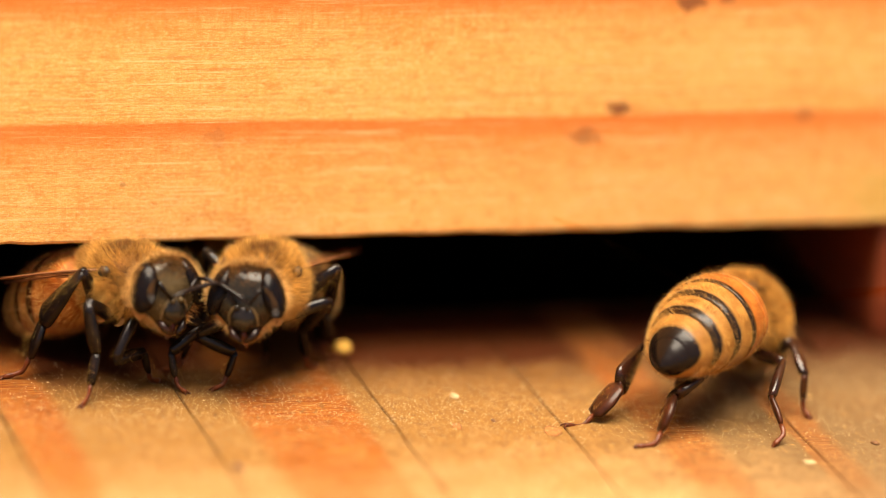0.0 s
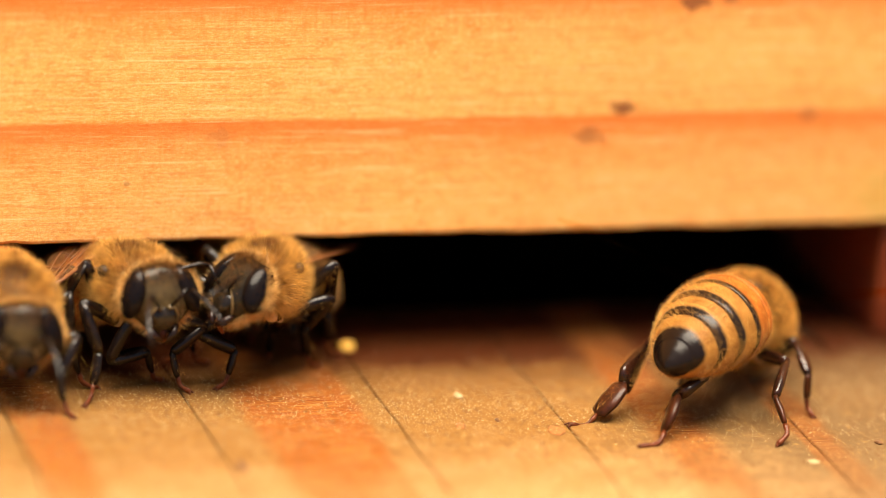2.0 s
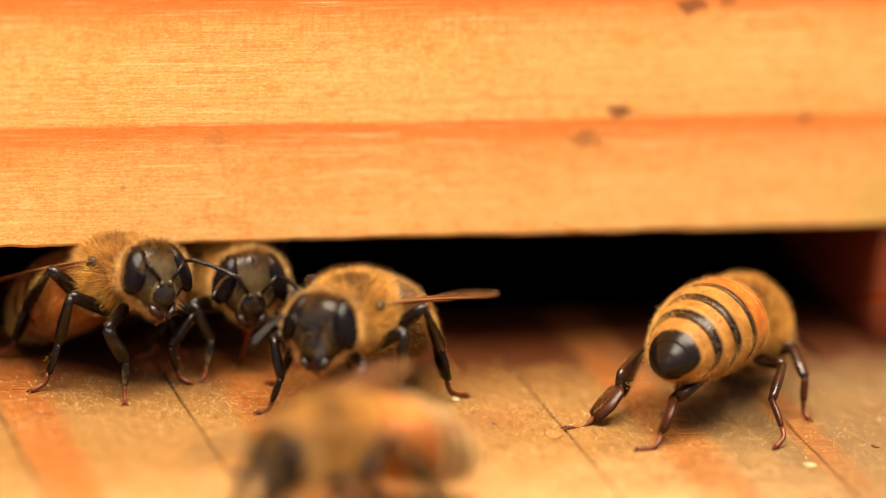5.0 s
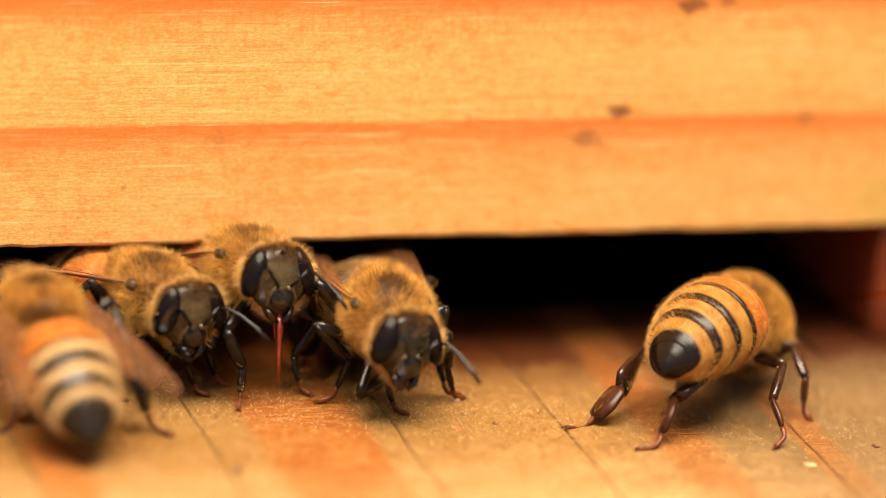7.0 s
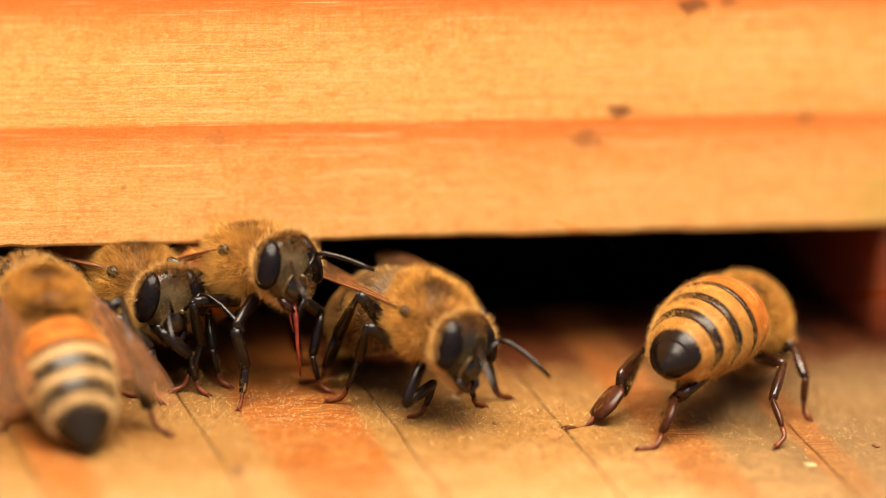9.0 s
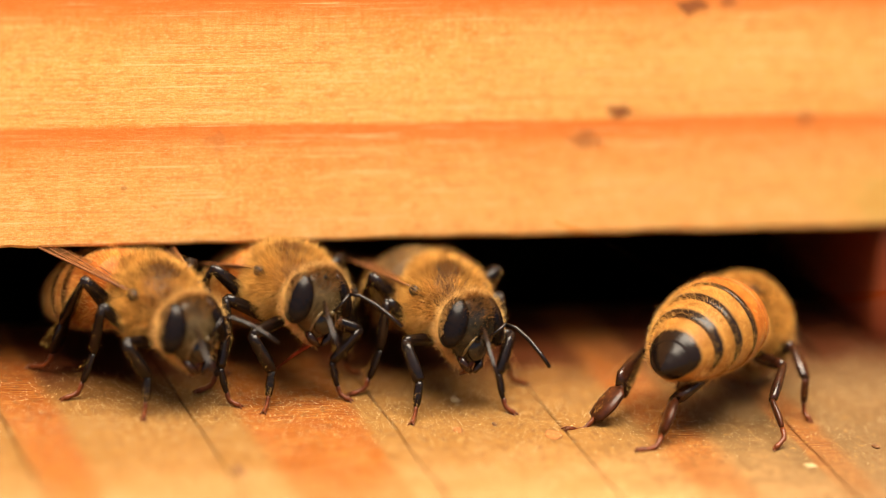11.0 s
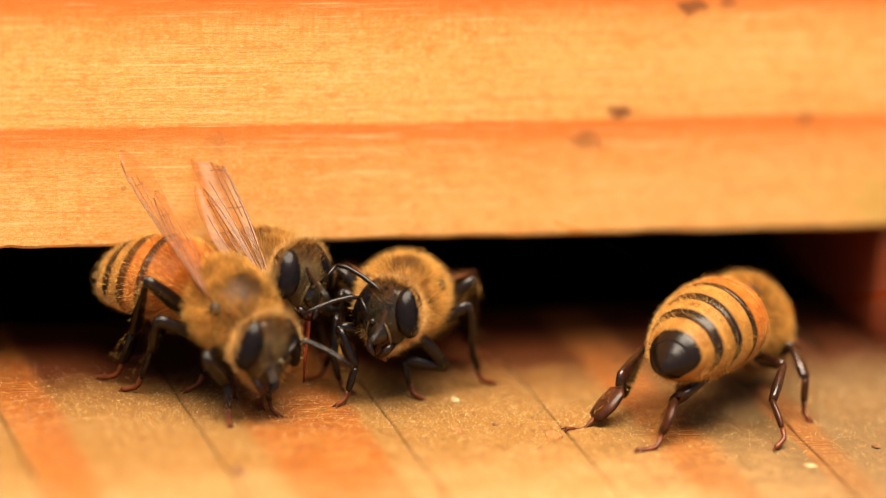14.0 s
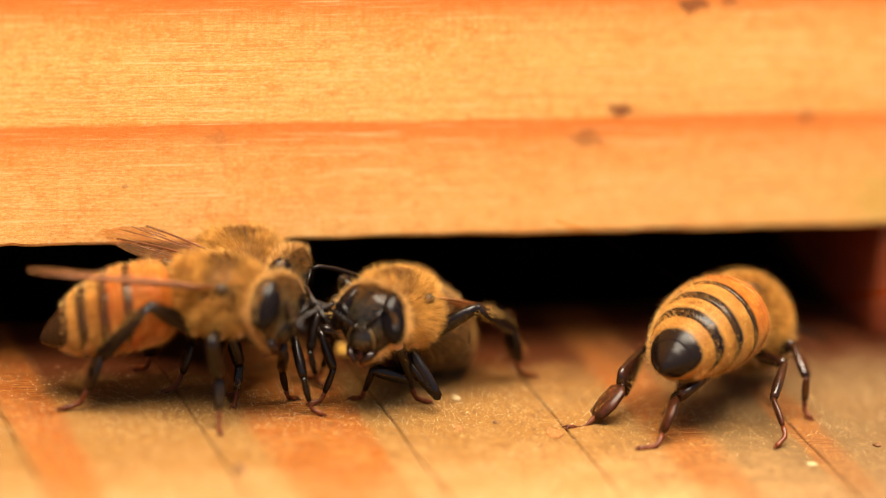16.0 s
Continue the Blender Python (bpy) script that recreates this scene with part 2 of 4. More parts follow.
def membrane(clear, tint):
    def build(nt, bsdf):
        n = node(nt, "ShaderNodeTexNoise", Scale=1500.0, Detail=3.0)
        nt.links.new(coords(nt, (1, 1, 1)), n.inputs["Vector"])
        nt.links.new(ramp(nt, n.outputs["Fac"], ((0.35, tint), (0.7, tuple(c * 1.5 for c in tint)))), bsdf.inputs["Base Color"])
        bsdf.inputs["Roughness"].default_value = 0.28
        bump(nt, bsdf, n.outputs["Fac"], 0.3, 0.00005)
        tp = nt.nodes.new("ShaderNodeBsdfTransparent")
        tp.inputs["Color"].default_value = (1.0, 0.86, 0.70, 1)
        ms = nt.nodes.new("ShaderNodeMixShader")
        ms.inputs[0].default_value = clear
        nt.links.new(bsdf.outputs[0], ms.inputs[1])
        nt.links.new(tp.outputs[0], ms.inputs[2])
        nt.links.new(ms.outputs[0], nt.nodes["Material Output"].inputs["Surface"])
    return build


WALL = material("orange_pine_front", wall_wood)
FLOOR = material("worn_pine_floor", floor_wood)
BLOCK = material("reddish_pine_block", block_wood)
# wood coloured dark to deepen the shade inside the hive
SHADED_WOOD = material("shaded_hive_inside", mottled((0.05, 0.025, 0.01), (0.09, 0.045, 0.02), 0.8, 60.0))
SOIL = material("grassy_soil", mottled((0.05, 0.06, 0.02), (0.10, 0.09, 0.04), 0.9, 9.0))
CHITIN = material("black_chitin", mottled((0.003, 0.002, 0.0015), (0.010, 0.005, 0.0035), 0.24, 2500.0, 0.12, 0.0, 0.28))
BROWN = material("brown_chitin", mottled((0.006, 0.003, 0.0015), (0.030, 0.009, 0.004), 0.22, 1200.0, 0.2, 0.0, 0.36))
RED_FOOT = material("red_brown_foot", mottled((0.045, 0.010, 0.003), (0.135, 0.032, 0.008), 0.3, 3000.0, 0.0, 0.0, 0.2))
RED_SHANK = material("dark_red_brown_shank", mottled((0.012, 0.004, 0.002), (0.060, 0.016, 0.005), 0.28, 2200.0, 0.2, 0.0, 0.2))
THORAX = material("thorax_skin", mottled((0.010, 0.006, 0.003), (0.03, 0.016, 0.007), 0.5, 1800.0, 0.4))
FACE = material("olive_brown_face", mottled((0.012, 0.008, 0.004), (0.075, 0.050, 0.020), 0.22, 1000.0, 0.5, 0.0, 0.30))
CLYPEUS = material("dark_glossy_clypeus", mottled((0.004, 0.003, 0.002), (0.020, 0.013, 0.007), 0.12, 2200.0, 0.9, 0.0, 0.40))
RIDGE = material("tan_face_ridge", mottled((0.075, 0.046, 0.016), (0.17, 0.11, 0.042), 0.3, 2500.0))
BALD_FACE = material("shiny_black_face", mottled((0.004, 0.004, 0.003), (0.028, 0.020, 0.011), 0.13, 1300.0, 1.0, 0.0, 0.30))
OLIVE_FUR = material("olive_face_fur", hair((0.085, 0.056, 0.022), (0.33, 0.23, 0.10)))
EYE_BLACK = material("glossy_eye", mottled((0.003, 0.0025, 0.003), (0.007, 0.004, 0.0030), 0.2, 4000.0, 0.0, 0.0, 0.12))
AMBER = material("amber_band", pigmented((0.25, 0.064, 0.008), (0.39, 0.122, 0.018), 0.46))
SOFT_AMBER = material("soft_amber_band", pigmented((0.25, 0.062, 0.008), (0.40, 0.122, 0.018), 0.46, (0.050, 0.019, 0.006)))
SOFT_GOLD = material("soft_gold_band", pigmented((0.20, 0.085, 0.018), (0.36, 0.175, 0.042), 0.5, (0.026, 0.012, 0.005)))
TAN = material("tan_band", pigmented((0.34, 0.21, 0.085), (0.52, 0.35, 0.16), 0.5, (0.014, 0.009, 0.005)))
GOLD = material("gold_band", pigmented((0.22, 0.092, 0.016), (0.38, 0.185, 0.040), 0.5))
DULL = material("dull_brown_band", pigmented((0.045, 0.026, 0.011), (0.11, 0.066, 0.027), 0.5))
TONGUE = material("red_tongue", mottled((0.11, 0.015, 0.007), (0.22, 0.034, 0.015), 0.2, 2000.0))
PALE = material("pale_joint", mottled((0.55, 0.36, 0.16), (0.70, 0.5, 0.26), 0.4, 2000.0))
FUR = material("golden_fur", hair((0.17, 0.060, 0.007), (1.0, 0.60, 0.150)))
DARK_FUR = material("brown_fur", hair((0.060, 0.026, 0.006), (0.36, 0.165, 0.038)))
PALE_FUR = material("pale_golden_fur", hair((0.32, 0.135, 0.025), (1.0, 0.69, 0.26)))
CREAM_FUR = material("cream_fur", hair((0.48, 0.33, 0.15), (0.78, 0.61, 0.34)))
WING = material("amber_wing_membrane", membrane(0.76, (0.19, 0.085, 0.032)))
FAN_WING = material("whirring_wing_membrane", membrane(0.998, (0.30, 0.16, 0.07)))
VEIN = material("wing_vein", mottled((0.10, 0.035, 0.012), (0.20, 0.075, 0.025), 0.35))
CRUMB = material("wax_crumb", mottled((0.30, 0.20, 0.08), (0.43, 0.31, 0.16), 0.6, 2500.0, 0.4))
POLLEN = material("pollen_yellow", mottled((0.50, 0.26, 0.03), (0.66, 0.38, 0.07), 0.7, 2500.0, 0.4))
DARK_BIT = material("dark_propolis_bit", mottled((0.085, 0.035, 0.011), (0.17, 0.075, 0.024), 0.6, 2500.0, 0.3))
RUST = material("rusty_smear", mottled((0.20, 0.065, 0.012), (0.30, 0.12, 0.028), 0.7, 2500.0))
GRIT = material("bright_grit", hair((0.30, 0.19, 0.08), (0.8, 0.62, 0.36)))


# ---- mesh tools: shapes are given in millimetres ----
def part(name, bm, mats, parent=None, label=""):
    """Links a bmesh as one mesh object, under a thing or a part."""
    me = bpy.data.meshes.new(name)
    bm.transform(Matrix.Scale(MM, 4))
    bm.to_mesh(me)
    bm.free()
    for m in mats if isinstance(mats, (list, tuple)) else (mats,):
        me.materials.append(m)
    for p in me.polygons:
        p.use_smooth = True
    ob = new(name, me)
    if parent:
        ob.parent = parent
    if label:
        ob["label"] = label
    return ob


def box(lo, hi, bevel=0.0, seg=2):
    bm = bmesh.new()
    c = [(a + b) / 2 for a, b in zip(lo, hi)]
    d = [b - a for a, b in zip(lo, hi)]
    bmesh.ops.create_cube(bm, size=1, matrix=Matrix.Translation(c) @ Matrix.Diagonal((*d, 1)))
    if bevel:
        bmesh.ops.bevel(bm, geom=bm.edges[:], offset=bevel, segments=seg, profile=0.6, affect="EDGES")
    return bm


def ball(rx, ry, rz, centre=(0, 0, 0), u=28, v=18, turn=None, bm=None):
    bm = bm or bmesh.new()
    m = Matrix.Translation(centre) @ (turn.to_4x4() if turn else Matrix.Identity(4)) @ Matrix.Diagonal((rx, ry, rz, 1))
    bmesh.ops.create_uvsphere(bm, u_segments=u, v_segments=v, radius=1, matrix=m)
    return bm


def tube(points, radii, flat=1.0, sides=10, bm=None, mat=0, tall=1.0):
    """A closed limb along points with a radius at each; flat squeezes it sideways."""
    bm = bm or bmesh.new()
    pts = [Vector(p) for p in points]
    rings = []
    for i, p in enumerate(pts):
        d = (pts[min(i + 1, len(pts) - 1)] - pts[max(i - 1, 0)]).normalized()
        side = d.cross(Vector((0, 1, 0)) if abs(d.y) < 0.9 else Vector((1, 0, 0))).normalized()
        other = d.cross(side)
        rings.append([bm.verts.new(p + radii[i] * (tall * math.cos(a) * side + flat * math.sin(a) * other))
                      for a in (2 * math.pi * k / sides for k in range(sides))])
    for a, b in zip(rings, rings[1:]):
        for k in range(sides):
            f = bm.faces.new((a[k], a[(k + 1) % sides], b[(k + 1) % sides], b[k]))
            f.material_index = mat
    for ring in (rings[0][::-1], rings[-1]):
        bm.faces.new(ring).material_index = mat
    bmesh.ops.recalc_face_normals(bm, faces=bm.faces[:])
    return bm


def coat_of_hair(name, roots, material_, parent, length, width, lay, bend, seed, label=""):
    """Many fine curved hairs. roots: places and normals; lay: the way that the hairs lean; one mesh."""
    rng = np.random.default_rng(seed)
    p, n = roots
    count = len(p)
    lay = np.asarray(lay, float)
    d = n + lay * rng.uniform(0.6, 1.3, (count, 1)) + rng.normal(0, 0.22, (count, 3))
    d /= np.linalg.norm(d, axis=1)[:, None]
    ln = length * rng.uniform(0.55, 1.15, (count, 1)) if np.isscalar(length) else length[:, None] * rng.uniform(0.6, 1.15, (count, 1))
    side = np.cross(d, rng.normal(0, 1, (count, 3)))
    side /= np.linalg.norm(side, axis=1)[:, None]
    w = width * rng.uniform(0.7, 1.2, (count, 1))
    sag = (lay * bend + rng.normal(0, 0.12, (count, 3))) * ln
    mid = p + d * ln * 0.55 + sag * 0.25
    tip = p + d * ln + sag
    v = np.stack([p - side * w, p + side * w, mid - side * w * 0.7, mid + side * w * 0.7, tip], 1).reshape(-1, 3) * MM
    base = np.arange(count)[:, None] * 5
    faces = np.concatenate([base + (0, 1, 3), base + (0, 3, 2), base + (2, 3, 4)], 0)
    me = bpy.data.meshes.new(name)
    me.from_pydata(v.tolist(), [], faces.tolist())
    me.materials.append(material_)
    ob = tagged(new(name, me), label=label, kind="stuff")
    ob.parent = parent
    return ob


def on_ellipsoid(count, radii, centre, keep, seed):
    """Random places on an ellipsoid, with normals, of those that keep() lets stand."""
    rng = np.random.default_rng(seed)
    n = rng.normal(0, 1, (count, 3))
    n /= np.linalg.norm(n, axis=1)[:, None]
    n = n[keep(n)]
    r = np.asarray(radii, float)
    m = n / r
    return n * r + np.asarray(centre, float), m / np.linalg.norm(m, axis=1)[:, None]


# ---- the hive: front board, landing floor, entrance block ----
EDGE = 6.08         # height of the entrance slot, mm
FRONT = 0.0         # the front board's face, mm behind the origin


def front_board():
    bm = bmesh.new()
    xs = np.concatenate([[-220, -120, -60], np.linspace(-34, 34, 171), [60, 120, 220]])
    # outline of the face, from under the board round the worn lower edge and up
    prof = [(22.0, 0.0), (3.0, 0.0), (0.5, 0.0), (0.16, 0.03), (0.04, 0.10), (0.0, 0.22), (0.0, 3.0), (0.0, 150.0), (22.0, 150.0)]
    rows = []
    for x in xs:
        chip = 0.05 * noise.noise((x * 0.9, 1.3, 0)) + 0.05 * noise.noise((x * 3.1, 4.0, 0))
        worn = max(0.0, noise.noise((x * 0.35, 7.7, 0))) * 0.25
        rows.append([bm.verts.new((x, FRONT + y + (worn * 0.4 if 0 < i < 5 else 0), EDGE - 0.03 + 0.0028 * x + z + ((chip + worn * 0.25) * (1.0 if 0 < i < 6 else 0))))
                     for i, (y, z) in enumerate(prof)])
    for a, b in zip(rows, rows[1:]):
        for i in range(len(prof)):
            j = (i + 1) % len(prof)
            bm.faces.new((a[i], b[i], b[j], a[j]))
    bm.faces.new(rows[0])
    bm.faces.new(rows[-1][::-1])
    bmesh.ops.recalc_face_normals(bm, faces=bm.faces[:])
    ob = part("wall_front", bm, WALL)
    for p in ob.data.polygons:
        p.use_smooth = False
    tagged(ob, "orange pine front board of a beehive with dark flecks", "wall", kind="structure")


def landing_floor():
    """Narrow pine strips split by cracks that run out from the entrance."""
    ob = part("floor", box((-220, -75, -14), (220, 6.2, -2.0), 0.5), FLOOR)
    tagged(ob, "worn orange pine landing board with cracks and grit", "floor", kind="structure")
    cuts = [-220, -120, -62, -37.5, -29.2, -20.6, -11.8, -2.75, 5.1, 16.0, 24.5, 33, 42, 62, 120, 220]
    for i, (a, b) in enumerate(zip(cuts, cuts[1:])):
        gap = 0.036
        bm = bmesh.new()
        ys = [-75] + [-34 + 1.5 * k for k in range(27)] + [6.5]
        fine = b - a < 20
        rng = random.Random(i)
        rows = []
        for y in ys:
            wa = 0.09 * noise.noise((a * 1.7, y * 0.35, 0)) + 0.05 * noise.noise((a, y * 1.3, 3)) + 0.035 * (y + 10) * (0.9 if a == -11.8 else 0.4) * 0.4
            wb = 0.09 * noise.noise((b * 1.7, y * 0.35, 0)) + 0.05 * noise.noise((b, y * 1.3, 3)) + 0.035 * (y + 10) * (0.9 if b == -11.8 else 0.4) * 0.4
            if not fine:
                wa = wb = 0
            wa, wb = -wa, -wb
            l, r = a + wa + gap, b + wb - gap
            rows.append([bm.verts.new(q) for q in ((l, y, -2), (l, y, -0.08), (l + 0.05, y, 0), (r - 0.05, y, 0), (r, y, -0.08), (r, y, -2))])
        for p, q in zip(rows, rows[1:]):
            for k in range(6):
                m = (k + 1) % 6
                bm.faces.new((p[k], p[m], q[m], q[k]))
        bm.faces.new(rows[0])
        bm.faces.new(rows[-1][::-1])
        bmesh.ops.recalc_face_normals(bm, faces=bm.faces[:])
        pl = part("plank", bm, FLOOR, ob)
        for f in pl.data.polygons:
            f.use_smooth = False


def entrance_block():
    bm = box((24.4, FRONT + 0.5, 0.0), (60, FRONT + 15, EDGE - 0.02), 0.35)
    ob = part("entrance_block", bm, BLOCK)
    tagged(ob, "reddish pine block that narrows the dark hive entrance", "block")
    bm = box((-60, FRONT + 0.4, 0.0), (-44, FRONT + 8, EDGE - 0.02), 0.35)
    ob = part("entrance_block", bm, BLOCK)
    tagged(ob, "reddish pine block at the far end of the hive entrance", "block")


def hive_inside():
    """Plain walls that close the hive behind its entrance, shade painted into their colour."""
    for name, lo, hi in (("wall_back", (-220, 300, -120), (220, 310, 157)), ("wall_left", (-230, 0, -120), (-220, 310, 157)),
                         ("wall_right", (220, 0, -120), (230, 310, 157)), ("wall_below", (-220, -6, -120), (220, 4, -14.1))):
        tagged(part(name, box(lo, hi), SHADED_WOOD), "plain inner wooden wall of the beehive, darkened like the shade within", "wall", kind="structure")
    tagged(part("ceiling", box((-230, 0, 157.5), (230, 310, 165)), SHADED_WOOD), "plain wooden lid over the beehive", "ceiling", kind="structure")
    tagged(part("hive_bottom", box((-230, -6, -128), (230, 310, -120.2)), SHADED_WOOD), "plain wooden bottom of the beehive, darkened like the shade within", "floor", kind="structure")
    bm = bmesh.new()
    bmesh.ops.create_grid(bm, x_segments=8, y_segments=8, size=200000, matrix=Matrix.Translation((0, 0, -300)))
    tagged(part("ground", bm, SOIL), "grassy brown soil in front of the beehive", "ground", kind="structure")
    tagged(part("hive_stand", box((-200, 10, -300), (200, 300, -128.2), 2), BLOCK), "plain wooden stand under the beehive floor", "stand")


front_board()
landing_floor()
entrance_block()
hive_inside()


# ---- honey bees: x forward, y to the bee's left, z up, origin in the middle of the thorax ----
NECK = Vector((1.95, 0, -0.05))
HEAD_SIZE = 1.02
WAIST = Vector((-1.85, 0, -0.45))
HIPS = {"front": (1.15, 0.75, -1.45), "middle": (0.1, 0.9, -1.65), "hind": (-1.0, 0.85, -1.5)}
LEG_SIZES = {"front": (2.3, 2.0, 2.0), "middle": (2.7, 2.4, 2.6), "hind": (3.4, 3.6, 3.4)}
STANCE = {"front": (3.5, 2.6), "middle": (0.1, 4.5), "hind": (-5.2, 3.5)}
WING_ROOT = Vector((0.35, 1.60, 0.95))
RINGS = (0.0, 0.18, 0.36, 0.54, 0.70, 0.85, 1.0)
GIRTH = ((0.0, 0.7), (0.05, 1.5), (0.12, 2.05), (0.22, 2.26), (0.38, 2.34), (0.54, 2.18), (0.70, 1.80), (0.84, 1.20), (0.93, 0.70), (0.98, 0.34), (1.0, 0.06))
LONG = 6.7


def girth(s):
    return float(np.interp(s, [a for a, _ in GIRTH], [b for _, b in GIRTH]))


def belly(s, a, grow=1.0):
    """A place on the abdomen, s from waist to tip, a round it from the top."""
    r = girth(s) * grow
    return Vector((-LONG * s, r * math.sin(a), (0.93 if math.cos(a) > 0 else 0.72) * r * math.cos(a) - 0.30 * s - 0.75 * s * s))


def abdomen_part(bee, style):
    core = bmesh.new()
    tube([belly(s, 0).lerp(belly(s, math.pi), 0.5) for s in np.linspace(0, 0.97, 12)], [girth(s) * 0.5 for s in np.linspace(0, 0.97, 12)], sides=20, bm=core)
    tube([(1.0, 0, 0.1), (0.4, 0, 0.05), (-0.1, 0, 0)], [0.55, 0.42, 0.6], bm=core)
    body = part("abdomen", core, BROWN, bee, style["abdomen"])
    body.location = WAIST * MM
    n = 40
    fat = style["fat"]
    for i, (a, b) in enumerate(zip(RINGS, RINGS[1:])):
        bm = bmesh.new()
        pigment = bm.verts.layers.float.new("pigment")
        rows = []
        steps = np.linspace(0, 1, 21)
        for q in steps:
            s = a + (b - a) * q + (0.025 * q if i < 5 else 0)
            grow = (0.965 + 0.055 * q ** 0.7) * fat
            rows.append([bm.verts.new(belly(min(s, 1.0), 2 * math.pi * k / n, grow)) for k in range(n)])
        rows.append([bm.verts.new(belly(min(b + 0.03, 1.0) if i < 5 else 1.0, 2 * math.pi * k / n, 0.93 * fat)) for k in range(n)])
        for r, row in enumerate(rows):
            for k, v in enumerate(row):
                turn = abs((k / n + 0.5) % 1.0 - 0.5) * 360
                side = min(1.0, max(0.0, (turn - 85) / 60))
                share = style["bands"][i] + (1.05 - style["bands"][i]) * side * side * (3 - 2 * side) * (i < 5)
                v[pigment] = min(1.0, max(0.0, (min(r, 20) / 20 - share) / 0.34 + 0.5))
        for p, q in zip(rows, rows[1:]):
            for k in range(n):
                bm.faces.new((p[k], q[k], q[(k + 1) % n], p[(k + 1) % n]))
        bmesh.ops.recalc_face_normals(bm, faces=bm.faces[:])
        part("tergite", bm, style["first"] if i < style["amber"] else style["second"], body)
    rng = np.random.default_rng(style["seed"])

    def strip(count, s0, s1, spread):
        s = rng.uniform(s0, s1, count)
        a = rng.uniform(-spread, spread, count)
        p = np.array([belly(u, w, fat) for u, w in zip(s, a)])
        m = np.stack([np.full(count, 0.05), np.sin(a), np.cos(a)], 1)
        return p, m
    for i, (a, b) in enumerate(zip(RINGS, RINGS[1:])):
        share = style["bands"][i]
        if share <= 0:
            continue
        pile = FUR if i < style["amber"] else style["pile"]
        count = (1800, 2600, 2600, 2000, 1000, 0)[i] if i < style["amber"] else (2000, 3200, 4200, 4200, 3000, 0)[i]
        if count:
            coat_of_hair("hair_band", strip(count, a, a + (b - a) * max(0.2, min(1, share - 0.04)), 2.8), pile, body,
                         0.20 if i else 0.45, 0.0055, (-1.1 if i else -0.5, 0, 0), 0.1, style["seed"] + i)
    coat_of_hair("hair_fringe", strip(4200, 0.04, 0.83, math.pi), PALE_FUR, body, 0.30, 0.0060, (-0.75, 0, 0), 0.1, style["seed"] + 9)
    return body


def head_part(bee, style):
    bm = ball(0.95, 1.72, 1.6, (0.85, 0, -0.35), 36, 26)
    for v in bm.verts:
        z = (v.co.z + 0.35) / 1.6
        if z < 0:
            v.co.y *= 1 - 0.52 * (-z) ** 1.3
            v.co.z -= 0.12 * z * z
        if v.co.x > 0.85:
            v.co.x = 0.85 + (v.co.x - 0.85) * 0.82
    ball(0.16, 0.15, 0.15, (1.66, 0.24, -0.66), 10, 8, bm=bm)
    ball(0.16, 0.15, 0.15, (1.66, -0.24, -0.66), 10, 8, bm=bm)
    head = part("head", bm, style["face"], bee, style["head"])
    head.location = NECK * MM
    part("clypeus", ball(0.25, 0.60, 0.58, (1.46, 0, -1.10), 24, 16), CLYPEUS, head, "dark shiny clypeus")

    def on_face(y, z, proud):
        k = (z + 0.35) / 1.6
        w = 1.72 * (1 - 0.52 * max(0.0, -k) ** 1.3)
        return 0.85 + proud + 0.95 * 0.82 * math.sqrt(max(0.05, 1 - (y / w) ** 2 - k * k)), y, z
    for sgn in (1, -1):
        path = [on_face(sgn * y, z, 0.0) for y, z in ((0.30, -0.52), (0.52, -0.78), (0.66, -1.12), (0.64, -1.45), (0.5, -1.7))]
        part("face_ridge", tube(path, [0.03, 0.06, 0.065, 0.06, 0.03], sides=8), RIDGE, head, "tan ridge beside the clypeus")
        eye = ball(0.70, 0.47, 1.20, (0.98, 1.24 * sgn, 0.04), 28, 20, Euler((radians(19 * sgn), 0, radians(-26 * sgn))).to_matrix())
        part("compound_eye", eye, EYE_BLACK, head, "glossy black compound eye")
        part("mandible", tube([(1.05, 0.62 * sgn, -1.55), (1.25, 0.45 * sgn, -1.95), (1.32, 0.10 * sgn, -2.22)], [0.2, 0.2, 0.1]), BROWN, head)
        ant = tube([(0, 0, 0), (0.25, 0.30 * sgn, 0.40), (0.45, 0.60 * sgn, 0.85)], [0.085, 0.075, 0.095], sides=8)
        tube([(0.45, 0.60 * sgn, 0.85), (0.85, 0.85 * sgn, 0.80), (1.5, 1.15 * sgn, 0.45), (2.2, 1.35 * sgn, 0.0), (2.85, 1.45 * sgn, -0.45)],
             [0.08, 0.105, 0.11, 0.11, 0.085], sides=8, bm=ant)
        a = part("antenna", ant, CHITIN, head, "thin black elbowed antenna")
        a.location = Vector((1.70, 0.26 * sgn, -0.62)) * MM
        style.setdefault("made", {})["antenna", sgn] = a
    for p in ((1.35, 0, 0.95), (1.12, 0.30, 1.10), (1.12, -0.30, 1.10)):
        part("ocellus", ball(0.09, 0.10, 0.09, p, 12, 8), EYE_BLACK, head)
    if style["tongue"]:
        bm = tube([(1.15, 0, -1.75), (1.30, 0, -2.7), (1.28, 0.02, -3.8), (1.40, 0, -5.2)], [0.15, 0.115, 0.085, 0.04])
        tube([(1.05, 0.22, -1.8), (1.15, 0.20, -2.6), (1.22, 0.12, -3.2)], [0.10, 0.09, 0.02], 0.5, bm=bm)
        tube([(1.05, -0.22, -1.8), (1.15, -0.20, -2.6), (1.22, -0.12, -3.2)], [0.10, 0.09, 0.02], 0.5, bm=bm)
